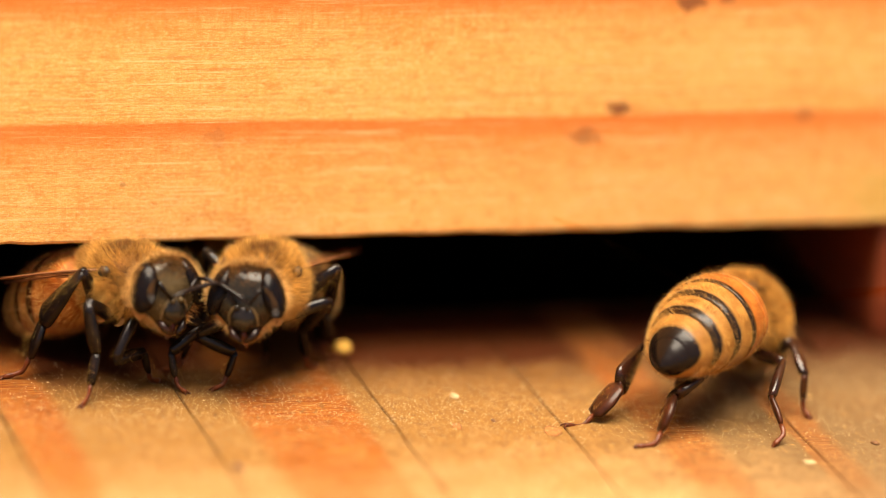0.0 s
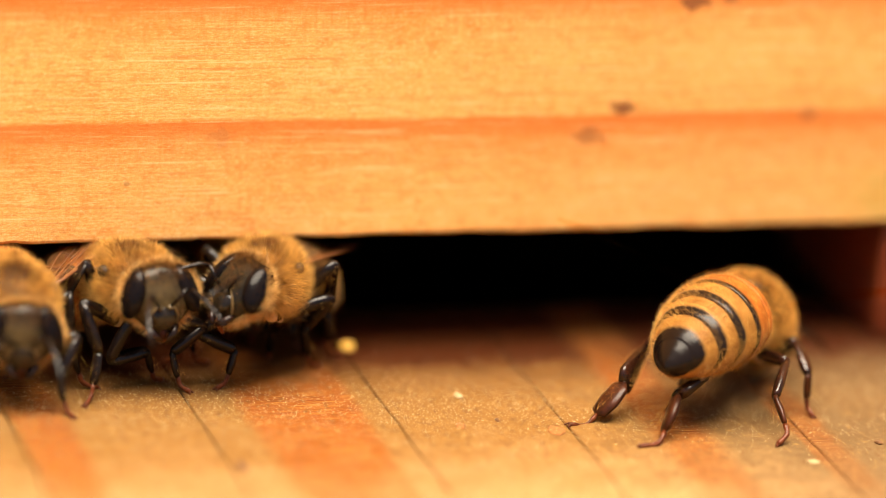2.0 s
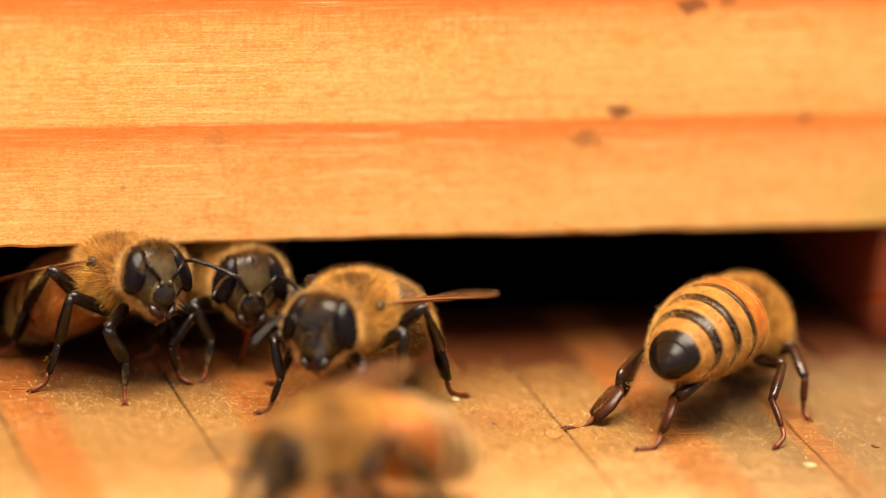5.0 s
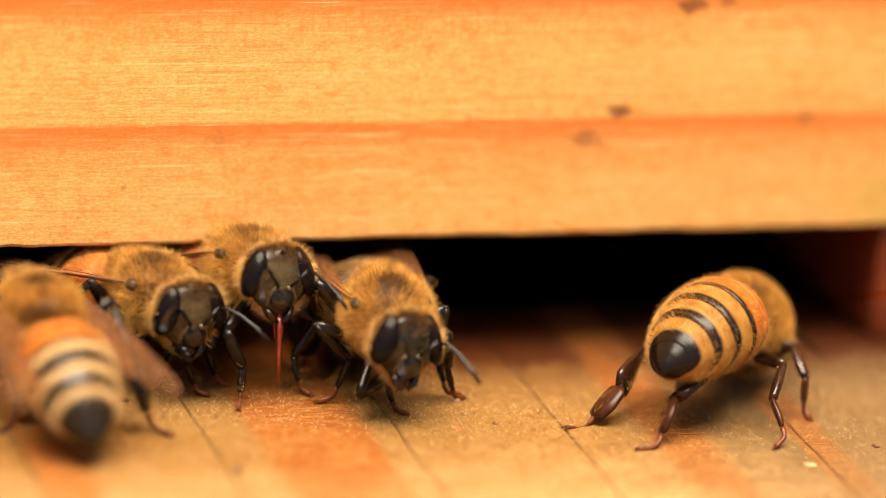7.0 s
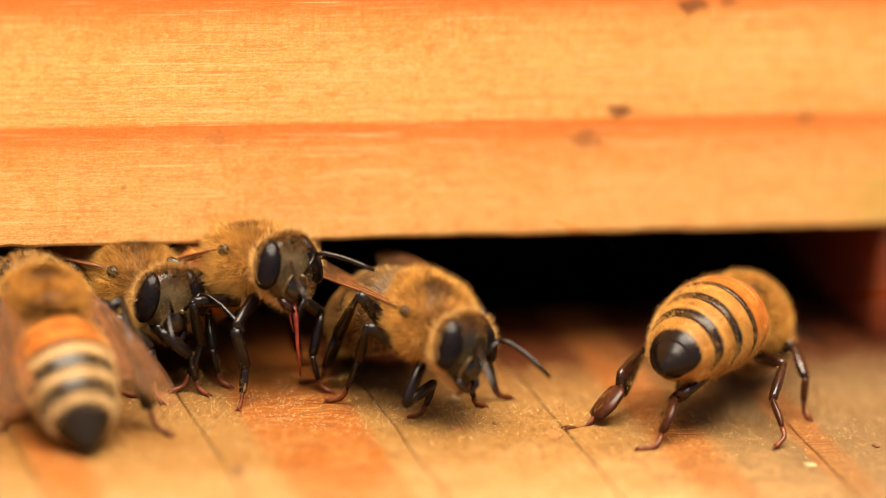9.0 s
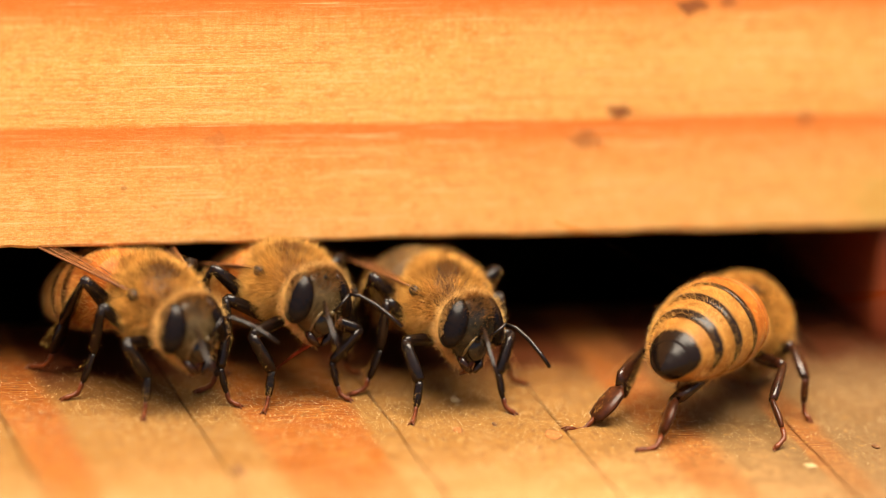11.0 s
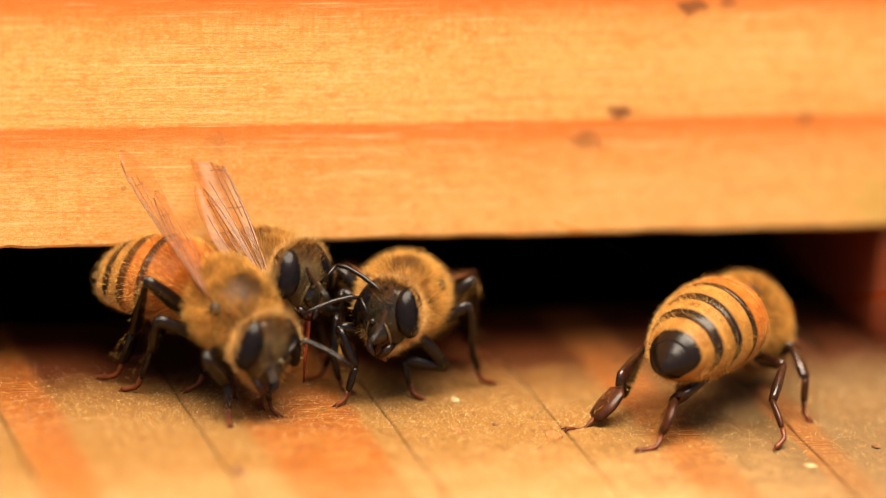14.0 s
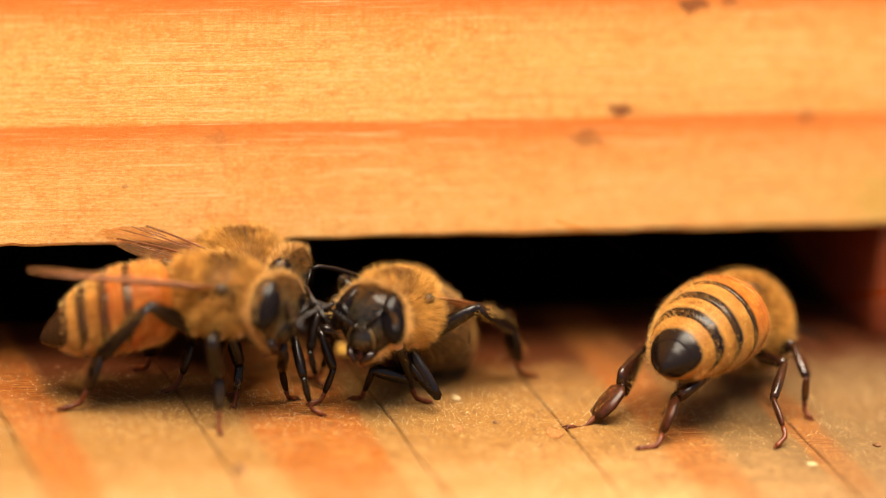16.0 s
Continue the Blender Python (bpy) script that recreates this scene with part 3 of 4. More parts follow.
        style["made"]["tongue"] = part("proboscis", bm, TONGUE, head, "red tongue stretched out")
    else:
        part("proboscis", tube([(1.10, 0, -1.7), (0.98, 0, -2.2), (0.55, 0, -2.45)], [0.22, 0.16, 0.08]), RED_FOOT, head, "folded red-brown tongue")

    def skull(count, keep, seed, out=1.0):
        p, m = on_ellipsoid(count, (0.95 * out, 1.72 * out, 1.6 * out), (0, 0, 0), keep, seed)
        low = p[:, 2] < 0
        p[low, 1] *= 1 - 0.52 * (-p[low, 2] / 1.6).clip(0, 1) ** 1.3
        front = p[:, 0] > 0
        p[front, 0] *= 0.82
        return p + (0.85, 0, -0.35), m
    coat_of_hair("cheek_fur", skull(12000, lambda k: (k[:, 0] < 0.14) & (k[:, 0] > -0.75), style["seed"] + 21), PALE_FUR, head, 0.50, 0.0080, (0.32, 0, 0.1), 0.1, style["seed"] + 22)
    coat_of_hair("brow_fur", skull(13000, lambda k: (k[:, 2] > 0.50 + 0.12 * np.sin(k[:, 1] * 311)) & (k[:, 0] > -0.2) & (np.abs(k[:, 1]) < 0.7), style["seed"] + 23), DARK_FUR, head, 0.34, 0.006, (0.2, 0, 0.3), 0.1, style["seed"] + 24)
    coat_of_hair("face_fur", skull(style["face_hair"], lambda k: (k[:, 0] > 0.45) & (np.abs(k[:, 1]) < 0.62), style["seed"] + 25), style["face_pile"], head, 0.13, 0.0055,
                 (0.1, 0, -0.5), 0.1, style["seed"] + 26)
    for ob in (head, *head.children):
        ob.data.transform(Matrix.Scale(HEAD_SIZE, 4))
        if ob != head:
            ob.location = ob.location * HEAD_SIZE
    return head


def thorax_part(bee, style):
    bm = ball(2.0, 1.85, 1.75, u=36, v=26)
    ball(0.75, 1.05, 0.55, (-1.25, 0, 1.05), 20, 14, bm=bm)
    for sgn in (1, -1):
        ball(0.38, 0.26, 0.30, (0.45, 1.70 * sgn, 0.85), 14, 10, bm=bm)
    body = part("thorax", bm, THORAX, bee)
    r = (2.0, 1.85, 1.75)
    seed = style["seed"]
    disc = lambda k: np.hypot(k[:, 1], k[:, 0] - 0.1) + 0.14 * np.sin(k[:, 0] * 757 + k[:, 1] * 391) + 0.4 * (k[:, 2] < 0) < style["disc"]
    coat_of_hair("thorax_fur", on_ellipsoid(34000, r, (0, 0, 0), lambda k: ~disc(k) & (k[:, 2] > -0.75), seed + 31), FUR, body, 0.62, 0.0068, (-0.22, 0, 0.10), 0.10, seed + 32)
    coat_of_hair("back_fur", on_ellipsoid(20000, r, (0, 0, 0), disc, seed + 33), DARK_FUR, body, 0.42, 0.0065, (-0.3, 0, 0.1), 0.1, seed + 34)
    coat_of_hair("scutellum_fur", on_ellipsoid(6000, (0.8, 1.1, 0.6), (-1.25, 0, 1.05), lambda k: k[:, 2] > 0, seed + 35), FUR, body, 0.55, 0.0065, (-0.3, 0, 0.3), 0.1, seed + 36)
    coat_of_hair("collar_fur", on_ellipsoid(7000, (1.9, 1.7, 1.6), (0.15, 0, 0), lambda k: k[:, 0] > 0.5, seed + 37), PALE_FUR, body, 0.66, 0.0072, (0.25, 0, 0.15), 0.1, seed + 38)
    return body


def limb_hair(ob, length, radius, seed, count=160, long=0.30):
    rng = np.random.default_rng(seed)
    x = rng.uniform(0.1, 0.97, count) * length
    a = rng.uniform(0, 2 * math.pi, count)
    m = np.stack([np.full(count, 0.1), np.cos(a), np.sin(a)], 1)
    p = np.stack([x, np.cos(a) * radius * 0.7, np.sin(a) * radius * 0.7], 1)
    coat_of_hair("leg_hair", (p, m), FUR, ob, long, 0.0042, (0.6, 0, 0), 0.1, seed)


def leg_parts(bee, style, where, sgn):
    lf, lt, ls = LEG_SIZES[where]
    hind = where == "hind"
    bm = tube([(-0.1, 0, 0), (lf * 0.15, 0, 0.03), (lf * 0.5, 0, 0.05), (lf * 0.85, 0, 0.02), (lf, 0, 0)], [0.22, 0.32, 0.40 if hind else 0.33, 0.30, 0.24], 0.8, 12)
    femur = part("femur", bm, style["leg"], bee)
    if hind:
        bm = tube([(0, 0, 0), (lt * 0.2, 0, 0), (lt * 0.55, 0, 0.02), (lt * 0.9, 0, 0.04), (lt, 0, 0.04)], [0.26, 0.40, 0.66, 0.80, 0.60], 1, 14, tall=0.40)
    else:
        bm = tube([(0, 0, 0), (lt * 0.2, 0, 0), (lt * 0.6, 0, 0), (lt * 0.92, 0, 0), (lt, 0, 0)], [0.23, 0.29, 0.34, 0.30, 0.22], 1, 12, tall=0.75)
    ball(0.15, 0.15, 0.15, (0.02, 0, 0), 10, 8, bm=bm)
    tibia = part("tibia", bm, style["leg"], femur)
    wide, thin = {"hind": (0.66, 0.38), "middle": (0.28, 0.6), "front": (0.22, 0.75)}[where]
    bm = tube([(0, 0, 0), (ls * 0.08, 0, -0.02 * ls), (ls * 0.3, 0, -0.09 * ls), (ls * 0.52, 0, -0.145 * ls), (ls * 0.57, 0, -0.155 * ls)], [0.2, wide * 0.85, wide, wide * 0.8, 0.13], 1, 12, tall=thin)
    seg = [(ls * q, 0, ls * z) for q, z in ((0.55, -0.15), (0.64, -0.175), (0.72, -0.19), (0.79, -0.18), (0.86, -0.13), (0.93, -0.07), (1.0, 0.0))]
    tube(seg, [0.11, 0.14, 0.11, 0.14, 0.11, 0.15, 0.11], 0.8, 10, bm, 1)
    for q in (0.1, -0.1):
        tube([(ls * 0.98, q * 0.6, 0.02), (ls + 0.14, q * 1.6, 0.03), (ls + 0.22, q * 2.0, -0.08)], [0.05, 0.04, 0.015], 1, 6, bm, 1)
    ball(0.10, 0.13, 0.11, (-0.01, 0, 0), 10, 8, bm=bm)
    tarsus = part("tarsus", bm, (style["foot"], RED_FOOT), femur, "jointed foot with a red-brown claw")
    bm = ball(0.20, 0.33, 0.27, (0.0, 0, 0), 12, 8)
    tube([(-0.02, 0, 0.05), (0.0, 0.16, 0.2), (0.12, 0.26, 0.32)], [0.12, 0.08, 0.02], 1, 8, bm)
    part("spur", bm, PALE, femur, "pale knee spur")
    seed = style["seed"] + {"front": 50, "middle": 60, "hind": 70}[where] + (sgn > 0)
    limb_hair(femur, lf, 0.24, seed, 260 if hind else 120, 0.30 if hind else 0.22)
    limb_hair(tibia, lt, 0.30 if hind else 0.2, seed + 200, 460 if hind else 150, 0.40 if hind else 0.24)
    limb_hair(tarsus, ls * 0.6, 0.22 if hind else 0.14, seed + 400, 160 if hind else 70, 0.2 if hind else 0.14)
    return femur, tibia, tarsus, femur.children[2]


FORE = ((0.0, 0.12, -0.12), (0.12, 0.24, -0.22), (0.3, 0.30, -0.55), (0.5, 0.30, -0.95), (0.7, 0.22, -1.45), (0.85, 0.05, -1.50), (0.93, -0.15, -1.22), (0.98, -0.36, -0.86), (1.0, -0.55, -0.65))
REAR = ((0.0, 0.10, -0.15), (0.2, 0.15, -0.7), (0.45, 0.15, -1.15), (0.7, 0.08, -1.2), (0.85, -0.05, -1.0), (0.94, -0.20, -0.78), (1.0, -0.42, -0.52))


def wing_part(bee, name, outline, length, sgn, skin):
    """A membrane with raised veins, from its root along -x."""
    bm = bmesh.new()
    us = np.concatenate([np.linspace(0, 0.84, 15), (0.89, 0.94, 0.98, 1.0)])
    grid = []
    for u in us:
        hi = float(np.interp(u, [o[0] for o in outline], [o[1] for o in outline]))
        lo = float(np.interp(u, [o[0] for o in outline], [o[2] for o in outline]))
        # the leading edge lies outwards
        grid.append([bm.verts.new((-length * u, sgn * (hi + (lo - hi) * q) , 0.05 * math.sin(q * 9 + u * 5) * (u > 0.05) - 0.10 * u * u)) for q in np.linspace(0, 1, 7)])
    for a, b in zip(grid, grid[1:]):
        for k in range(6):
            bm.faces.new((a[k], b[k], b[k + 1], a[k + 1]))
    spots = [[g.co.copy() for g in row] for row in grid]
    veins = [([spots[i][0] for i in range(0, 17, 2)], 0.075), ([spots[i][2] for i in range(0, 15, 2)], 0.04), ([spots[i][4] for i in range(0, 13, 2)], 0.035),
             ([spots[9][j] for j in range(0, 5)], 0.03), ([spots[13][j] for j in range(0, 4)], 0.03), ([spots[5][j] for j in range(0, 5)], 0.03),
             ([spots[i][1] for i in range(8, 16, 2)], 0.03)]
    for pts, r in veins if skin != FAN_WING else ():
        tube(pts, [r * (1 - 0.5 * i / len(pts)) for i in range(len(pts))], 1, 6, bm, 1)
    w = part(name, bm, (skin, FAN_WING if skin == FAN_WING else VEIN), bee)
    w.location = Vector((WING_ROOT.x, sgn * WING_ROOT.y, WING_ROOT.z)) * MM
    return w


def honey_bee(style):
    bee = new("honey_bee")
    bee.empty_display_size = 0.002
    tagged(bee, style["label"], "bee", "honey bees at the hive entrance")
    made = style.setdefault("made", {})
    thorax_part(bee, style)
    made["head"] = head_part(bee, style)
    made["abdomen"] = abdomen_part(bee, style)
    for sgn in (1, -1):
        made["fore", sgn] = wing_part(bee, "forewing", FORE, 8.8, sgn, style["wing"])
        made["rear", sgn] = wing_part(bee, "hindwing", REAR, 6.2, sgn, style["wing"])
        for where in HIPS:
            made[where, sgn] = leg_parts(bee, style, where, sgn)
    made["bee"] = bee
    return made


def style(seed, label, **other):
    s = dict(seed=seed, label=label, abdomen="amber abdomen with black bands", head="head with a grey-haired face", face=FACE, face_hair=4500, face_pile=OLIVE_FUR,
             bands=(1.1, 0.74, 0.60, 0.54, 0.50, 0.0), amber=2, first=AMBER, second=GOLD, pile=FUR, tongue=False, leg=CHITIN, foot=CHITIN, wing=WING, fat=1.0, disc=0.46)
    s.update(other)
    return s


BEE_LEFT = honey_bee(style(100, "furry golden honey bee with black legs standing in the entrance", amber=3, first=SOFT_AMBER, second=SOFT_GOLD, bands=(1.1, 0.70, 0.62, 0.58, 0.50, 0.0)))
BEE_DARK = honey_bee(style(1100, "honey bee with a bald shiny black face on the landing board", face=BALD_FACE, face_hair=1000, face_pile=DARK_FUR, head="bald shiny black head",
                           amber=0, bands=(0.95, 0.84, 0.82, 0.78, 0.7, 0.0), first=DULL, second=DULL, pile=DARK_FUR, abdomen="dull brown abdomen with dark bands"))
BEE_INNER = honey_bee(style(2100, "honey bee with its red tongue out under the front board", tongue=True, head="grey-haired head with its tongue out"))
BEE_VISITOR = honey_bee(style(3100, "honey bee with an orange and cream banded abdomen walking past", amber=2, second=TAN, pile=CREAM_FUR, fat=0.95, bands=(1.02, 0.84, 0.50, 0.50, 0.46, 0.0)))
BEE_FANNING = honey_bee(style(4100, "honey bee with raised striped abdomen fanning at the entrance", wing=FAN_WING, pile=FUR, fat=1.11, amber=2, leg=BROWN, foot=RED_SHANK, disc=0.15, bands=(1.1, 0.80, 0.72, 0.66, 0.60, 0.0)))


# ---- small things on the landing board ----
def crumb(x, y, size, mat, label, seed):
    bm = bmesh.new()
    bmesh.ops.create_icosphere(bm, subdivisions=2, radius=1)
    for v in bm.verts:
        v.co *= 1 + 0.45 * noise.noise(v.co * 1.3 + Vector((seed, 0, 0)))
        v.co = Vector((v.co.x * size[0], v.co.y * size[1], max(v.co.z, -0.6) * size[2]))
    ob = part("crumb", bm, mat)
    ob.location = Vector((x, y, size[2] * 0.5)) * MM
    tagged(ob, label, "crumb", "crumbs on the landing board")


crumb(-2.66, 0.83, (0.42, 0.42, 0.36), POLLEN, "yellow lump of pollen on the wooden floor", 1)
crumb(1.05, -5.9, (0.2, 0.34, 0.11), CRUMB, "pale wax flake on the wooden floor", 2)
crumb(15.2, -15.9, (0.32, 0.26, 0.04), CRUMB, "thin pale wood chip on the wooden floor", 3)
crumb(4.4, -10.8, (0.4, 0.7, 0.003), RUST, "red-brown propolis smear on the wooden floor", 4)
crumb(0.1, -9.7, (0.22, 0.45, 0.003), RUST, "red-brown propolis fleck on the wooden floor", 5)
crumb(2.0, -9.2, (0.10, 0.18, 0.07), DARK_BIT, "tiny dark speck on the wooden floor", 6)
crumb(19.2, -13.9, (0.18, 0.25, 0.08), DARK_BIT, "tiny dark speck on the wooden floor", 7)
crumb(-11.3, -13.9, (0.22, 0.6, 0.10), DARK_BIT, "dark bit of dirt in a floor crack", 8)


def floor_grit():
    """Bright grains of wax and sand strewn over the board before the entrance."""
    rng = np.random.default_rng(5)
    verts, faces = [], []
    for k in range(30000):
        x, y = rng.uniform(-30, 30), rng.normal(-7.0, 3.2)
        if not -26 < y < 6:
            continue
        r = 0.012 + 0.024 * rng.random() ** 4
        i = len(verts)
        verts += [(x - r, y - r, 0.001), (x + r, y - r * 0.7, 0.001), (x + r * 0.2, y + r * 1.4, 0.001), (x + r * rng.uniform(-0.5, 0.5), y, r * rng.uniform(0.6, 1.5))]
        faces += [(i, i + 1, i + 3), (i + 1, i + 2, i + 3), (i + 2, i, i + 3)]
    me = bpy.data.meshes.new("grit")
    me.from_pydata((np.array(verts) * MM).tolist(), [], faces)
    me.materials.append(GRIT)
    tagged(new("grit", me), "fine pale grit strewn on the landing board", "grit", kind="stuff")


floor_grit()


# ---- how the bees move ----
# seconds; place of the thorax in mm; turn, nose up; abdomen's turn and lift (degrees)
LEFT_1 = [(0.0, -14.09, -1.81, 4.73, -56, 14, -4, -6),
    (0.5, -14.14, -1.58, 4.83, -55, 18, -9, -3),
    (1.0, -13.88, -1.77, 4.81, -54, 19, -5, -3),
    (1.5, -13.96, -2.08, 4.68, -64, 15, 1, -5),
    (2.0, -14.09, -1.92, 4.70, -67, 12, 2, -6),
    (2.5, -13.63, -3.14, 4.64, -67, 9, 0, -8),
    (3.0, -13.51, -3.32, 4.68, -65, 1, 0, -11),
    (3.5, -13.87, -1.76, 4.72, -51, 15, -4, -4),
    (3.8, -14.26, -1.74, 4.99, -49, 25, -1, -3),
    (4.0, -14.85, -1.63, 5.17, -57, 23, 1, -2),
    (4.2, -14.75, -0.93, 5.17, -54, 23, 1, -2)]
LEFT_2 = [(6.3, -13.37, -0.57, 4.39, -77, 19, 0, -8),
    (6.5, -13.47, -0.57, 4.39, -57, 10, 0, -8),
    (7.0, -13.08, -2.49, 4.51, -57, 3, 0, -8),
    (7.5, -13.07, -2.70, 4.54, -63, -5, 0, -8),
    (8.0, -13.09, -2.13, 4.54, -61, 1, 0, -8),
    (8.5, -13.08, -1.46, 4.57, -62, -0, 0, -8),
    (9.0, -13.36, -0.04, 4.33, -61, 1, 0, -8),
    (9.2, -13.66, 0.06, 4.33, -64, 10, 0, -8)]
LEFT_3 = [(11.3, -12.92, -3.82, 4.47, -70, -10, 4, -22),
    (11.5, -13.02, -5.52, 4.47, -75, -19, 36, -6),
    (11.7, -14.41, -8.02, 4.07, -49, -8, -15, -22),
    (12.0, -11.15, -5.32, 4.26, -66, -10, 29, -27),
    (12.5, -11.13, -5.54, 4.29, -66, -2, 19, -19),
    (13.0, -9.37, -4.35, 4.43, -67, -28, 19, -22),
    (13.5, -10.43, -5.50, 4.50, -78, -12, 33, -3),
    (14.0, -9.78, -5.23, 4.64, -65, -26, 20, -22),
    (14.3, -10.94, -6.99, 4.46, -69, -18, 6, -31),
    (14.5, -12.31, -9.53, 4.07, -65, -6, 23, -1),
    (14.7, -13.10, -10.04, 3.86, -34, -5, -1, -14),
    (15.0, -10.13, -7.17, 4.20, -34, -13, -0, -25),
    (15.5, -10.16, -6.60, 4.79, -29, -0, 5, -11),
    (16.0, -10.58, -5.73, 5.40, -28, 3, 16, -5)]
LEFT = LEFT_1 + LEFT_2 + LEFT_3
DARK_FACED_1 = [(0.0, -7.78, -2.94, 4.90, -119, 6, -5, -13),
    (0.5, -8.04, -2.13, 4.97, -121, 10, -5, -11),
    (1.0, -8.04, -2.12, 4.97, -119, 10, -5, -10),
    (1.5, -7.98, -2.24, 4.93, -124, 7, -2, -12),
    (2.0, -7.81, -2.52, 4.89, -117, 7, -7, -9),
    (2.5, -7.70, -2.73, 4.87, -115, 2, -9, -12),
    (3.0, -7.78, -2.76, 4.91, -112, 2, -9, -14),
    (3.5, -7.26, -2.88, 5.02, -133, 6, 3, -10),
    (3.8, -6.68, -4.86, 4.86, -153, 17, 13, -5),
    (4.0, -4.69, -7.24, 4.75, -161, 18, 21, -1),
    (4.2, -4.69, -6.84, 4.75, -161, 12, 21, -1)]
DARK_FACED_2 = [(6.3, -3.95, -6.06, 4.42, -91, -2, 0, -24),
    (6.5, -3.35, -5.76, 4.42, -87, -8, 0, -28),
    (7.0, -2.63, -6.10, 4.45, -90, -9, 0, -28),
    (7.5, -1.88, -6.40, 4.49, -76, -6, 0, -28),
    (8.0, -1.45, -6.97, 4.49, -75, -6, 0, -28),
    (8.5, -0.82, -7.04, 4.45, -75, -8, 0, -28),
    (9.0, -0.82, -7.03, 4.45, -75, -8, 0, -28),
    (9.2, -0.92, -7.03, 4.45, -75, -11, 0, -28)]
DARK_FACED_3 = [(11.3, 0.76, -4.13, 4.43, -86, -3, 0, -16),
    (11.5, 0.86, -4.93, 4.43, -76, 3, 0, -16),
    (11.7, 1.71, -5.26, 4.41, -69, 3, 0, -16),
    (12.0, 2.09, -4.70, 4.39, -73, 7, 0, -16),
    (12.5, 1.72, -4.30, 4.44, -73, 4, 0, -16),
    (13.0, -0.59, -4.09, 4.42, -94, -5, 0, -16),
    (13.5, -1.15, -3.74, 4.46, -109, 6, 0, -16),
    (14.0, -1.18, -3.81, 4.47, -109, 6, 0, -16),
    (14.5, -1.26, -4.03, 4.47, -109, 1, 0, -16),
    (15.0, -2.18, -4.99, 4.43, -131, 5, 0, -16),
    (15.5, -2.01, -4.53, 4.35, -131, 12, 0, -16),
    (16.0, -2.06, -5.47, 4.37, -128, 12, 0, -16)]
DARK_FACED = DARK_FACED_1 + DARK_FACED_2 + DARK_FACED_3
INNER_1 = [(0.0, -6.60, 4.60, 3.10, -97, 0, 0, -8),
    (3.5, -7.10, 3.90, 3.30, -97, 0, 0, -8),
    (3.8, -7.80, 3.20, 3.50, -97, 0, 0, -8),
    (4.2, -7.90, 3.80, 3.50, -84, 10, 0, -8)]
INNER_2 = [(6.3, -9.20, -2.29, 5.51, -73, 10, 0, -8),
    (6.5, -9.00, -2.09, 5.71, -76, 13, 0, -8),
    (7.0, -8.38, -2.12, 5.57, -72, 14, 0, -8),
    (7.5, -8.17, -2.15, 5.24, -70, -1, 0, -8),
    (8.0, -8.20, -2.14, 5.55, -68, 16, 0, -8),
    (8.5, -8.39, -2.13, 5.75, -65, 19, 0, -8),
    (9.0, -8.32, -2.15, 5.77, -65, 20, 0, -8),
    (9.2, -8.22, -2.45, 5.67, -71, 23, 0, -8)]
INNER_3 = [(11.3, -6.38, -2.93, 4.90, -82, 7, 0, -8),
    (11.5, -6.38, -2.73, 4.90, -77, 10, 0, -8),
    (11.7, -6.92, -3.33, 4.93, -74, 14, 0, -8),
    (12.0, -5.97, -2.12, 4.97, -72, 5, 0, -8),
    (12.5, -6.81, -2.05, 5.03, -73, 5, 0, -8),
    (13.0, -7.48, -2.07, 5.01, -68, 6, 0, -8),
    (13.5, -7.29, -2.00, 5.12, -66, 4, 0, -8),
    (14.0, -7.73, -2.02, 5.46, -65, 17, 0, -8),
    (14.5, -7.65, -2.08, 5.29, -67, 16, 0, -8),
    (15.0, -8.32, -2.45, 5.29, -60, 13, 0, -8),
    (15.5, -8.52, -1.80, 5.20, -68, 7, 0, -8),
    (16.0, -8.56, -1.60, 5.30, -60, 13, 0, -8)]
INNER = INNER_1 + INNER_2 + INNER_3
VISITOR_1 = [(0.0, -29.90, -9.80, 4.30, -17, 0, 0, -8),
    (1.0, -25.40, -7.20, 4.30, -47, 0, 0, -8),
    (1.5, -21.38, -4.59, 4.33, -83, -1, 0, -8),
    (2.0, -19.88, -3.29, 4.33, -86, -7, 0, -8),
    (2.5, -19.89, -10.35, 4.79, -76, -3, 0, -8),
    (3.0, -17.96, -13.17, 4.73, -50, 10, -13, -1),
    (3.3, -17.97, -13.10, 4.74, -94, 4, -5, -5),
    (3.5, -17.78, -12.35, 4.75, -110, -1, 0, -8),
    (3.6, -18.04, -12.04, 4.74, -114, -3, -1, -7),
    (3.8, -18.00, -13.52, 4.71, -69, 1, -2, -5),
    (4.0, -11.27, -16.60, 4.89, -41, -0, -15, -8),
    (4.2, -7.67, -19.10, 4.89, -36, 3, -3, -4)]
VISITOR_2 = [(4.7, -6.20, -20.70, 4.30, -92, 0, 0, -8),
    (5.1, -10.10, -22.40, 4.30, -172, 0, 0, -8),
    (5.5, -14.90, -20.50, 4.30, -202, 0, 0, -8),
    (5.9, -17.40, -11.99, 4.34, -232, 16, -1, 5),
    (6.3, -18.40, -3.09, 4.64, -262, 16, 15, -15),
    (6.5, -18.10, -2.29, 4.64, -262, 16, 3, -15),
    (7.0, -18.98, -5.61, 4.57, -262, 2, 0, -12),
    (7.5, -17.20, -3.28, 4.65, -273, 17, 13, -16),
    (8.0, -16.90, -2.36, 4.65, -274, 16, 9, -15),
    (8.5, -18.75, -5.70, 4.40, -258, 5, -0, -13),
    (9.0, -18.50, -4.38, 4.60, -266, 8, 2, -14),
    (9.2, -18.40, -4.18, 4.60, -266, 8, 6, -22)]
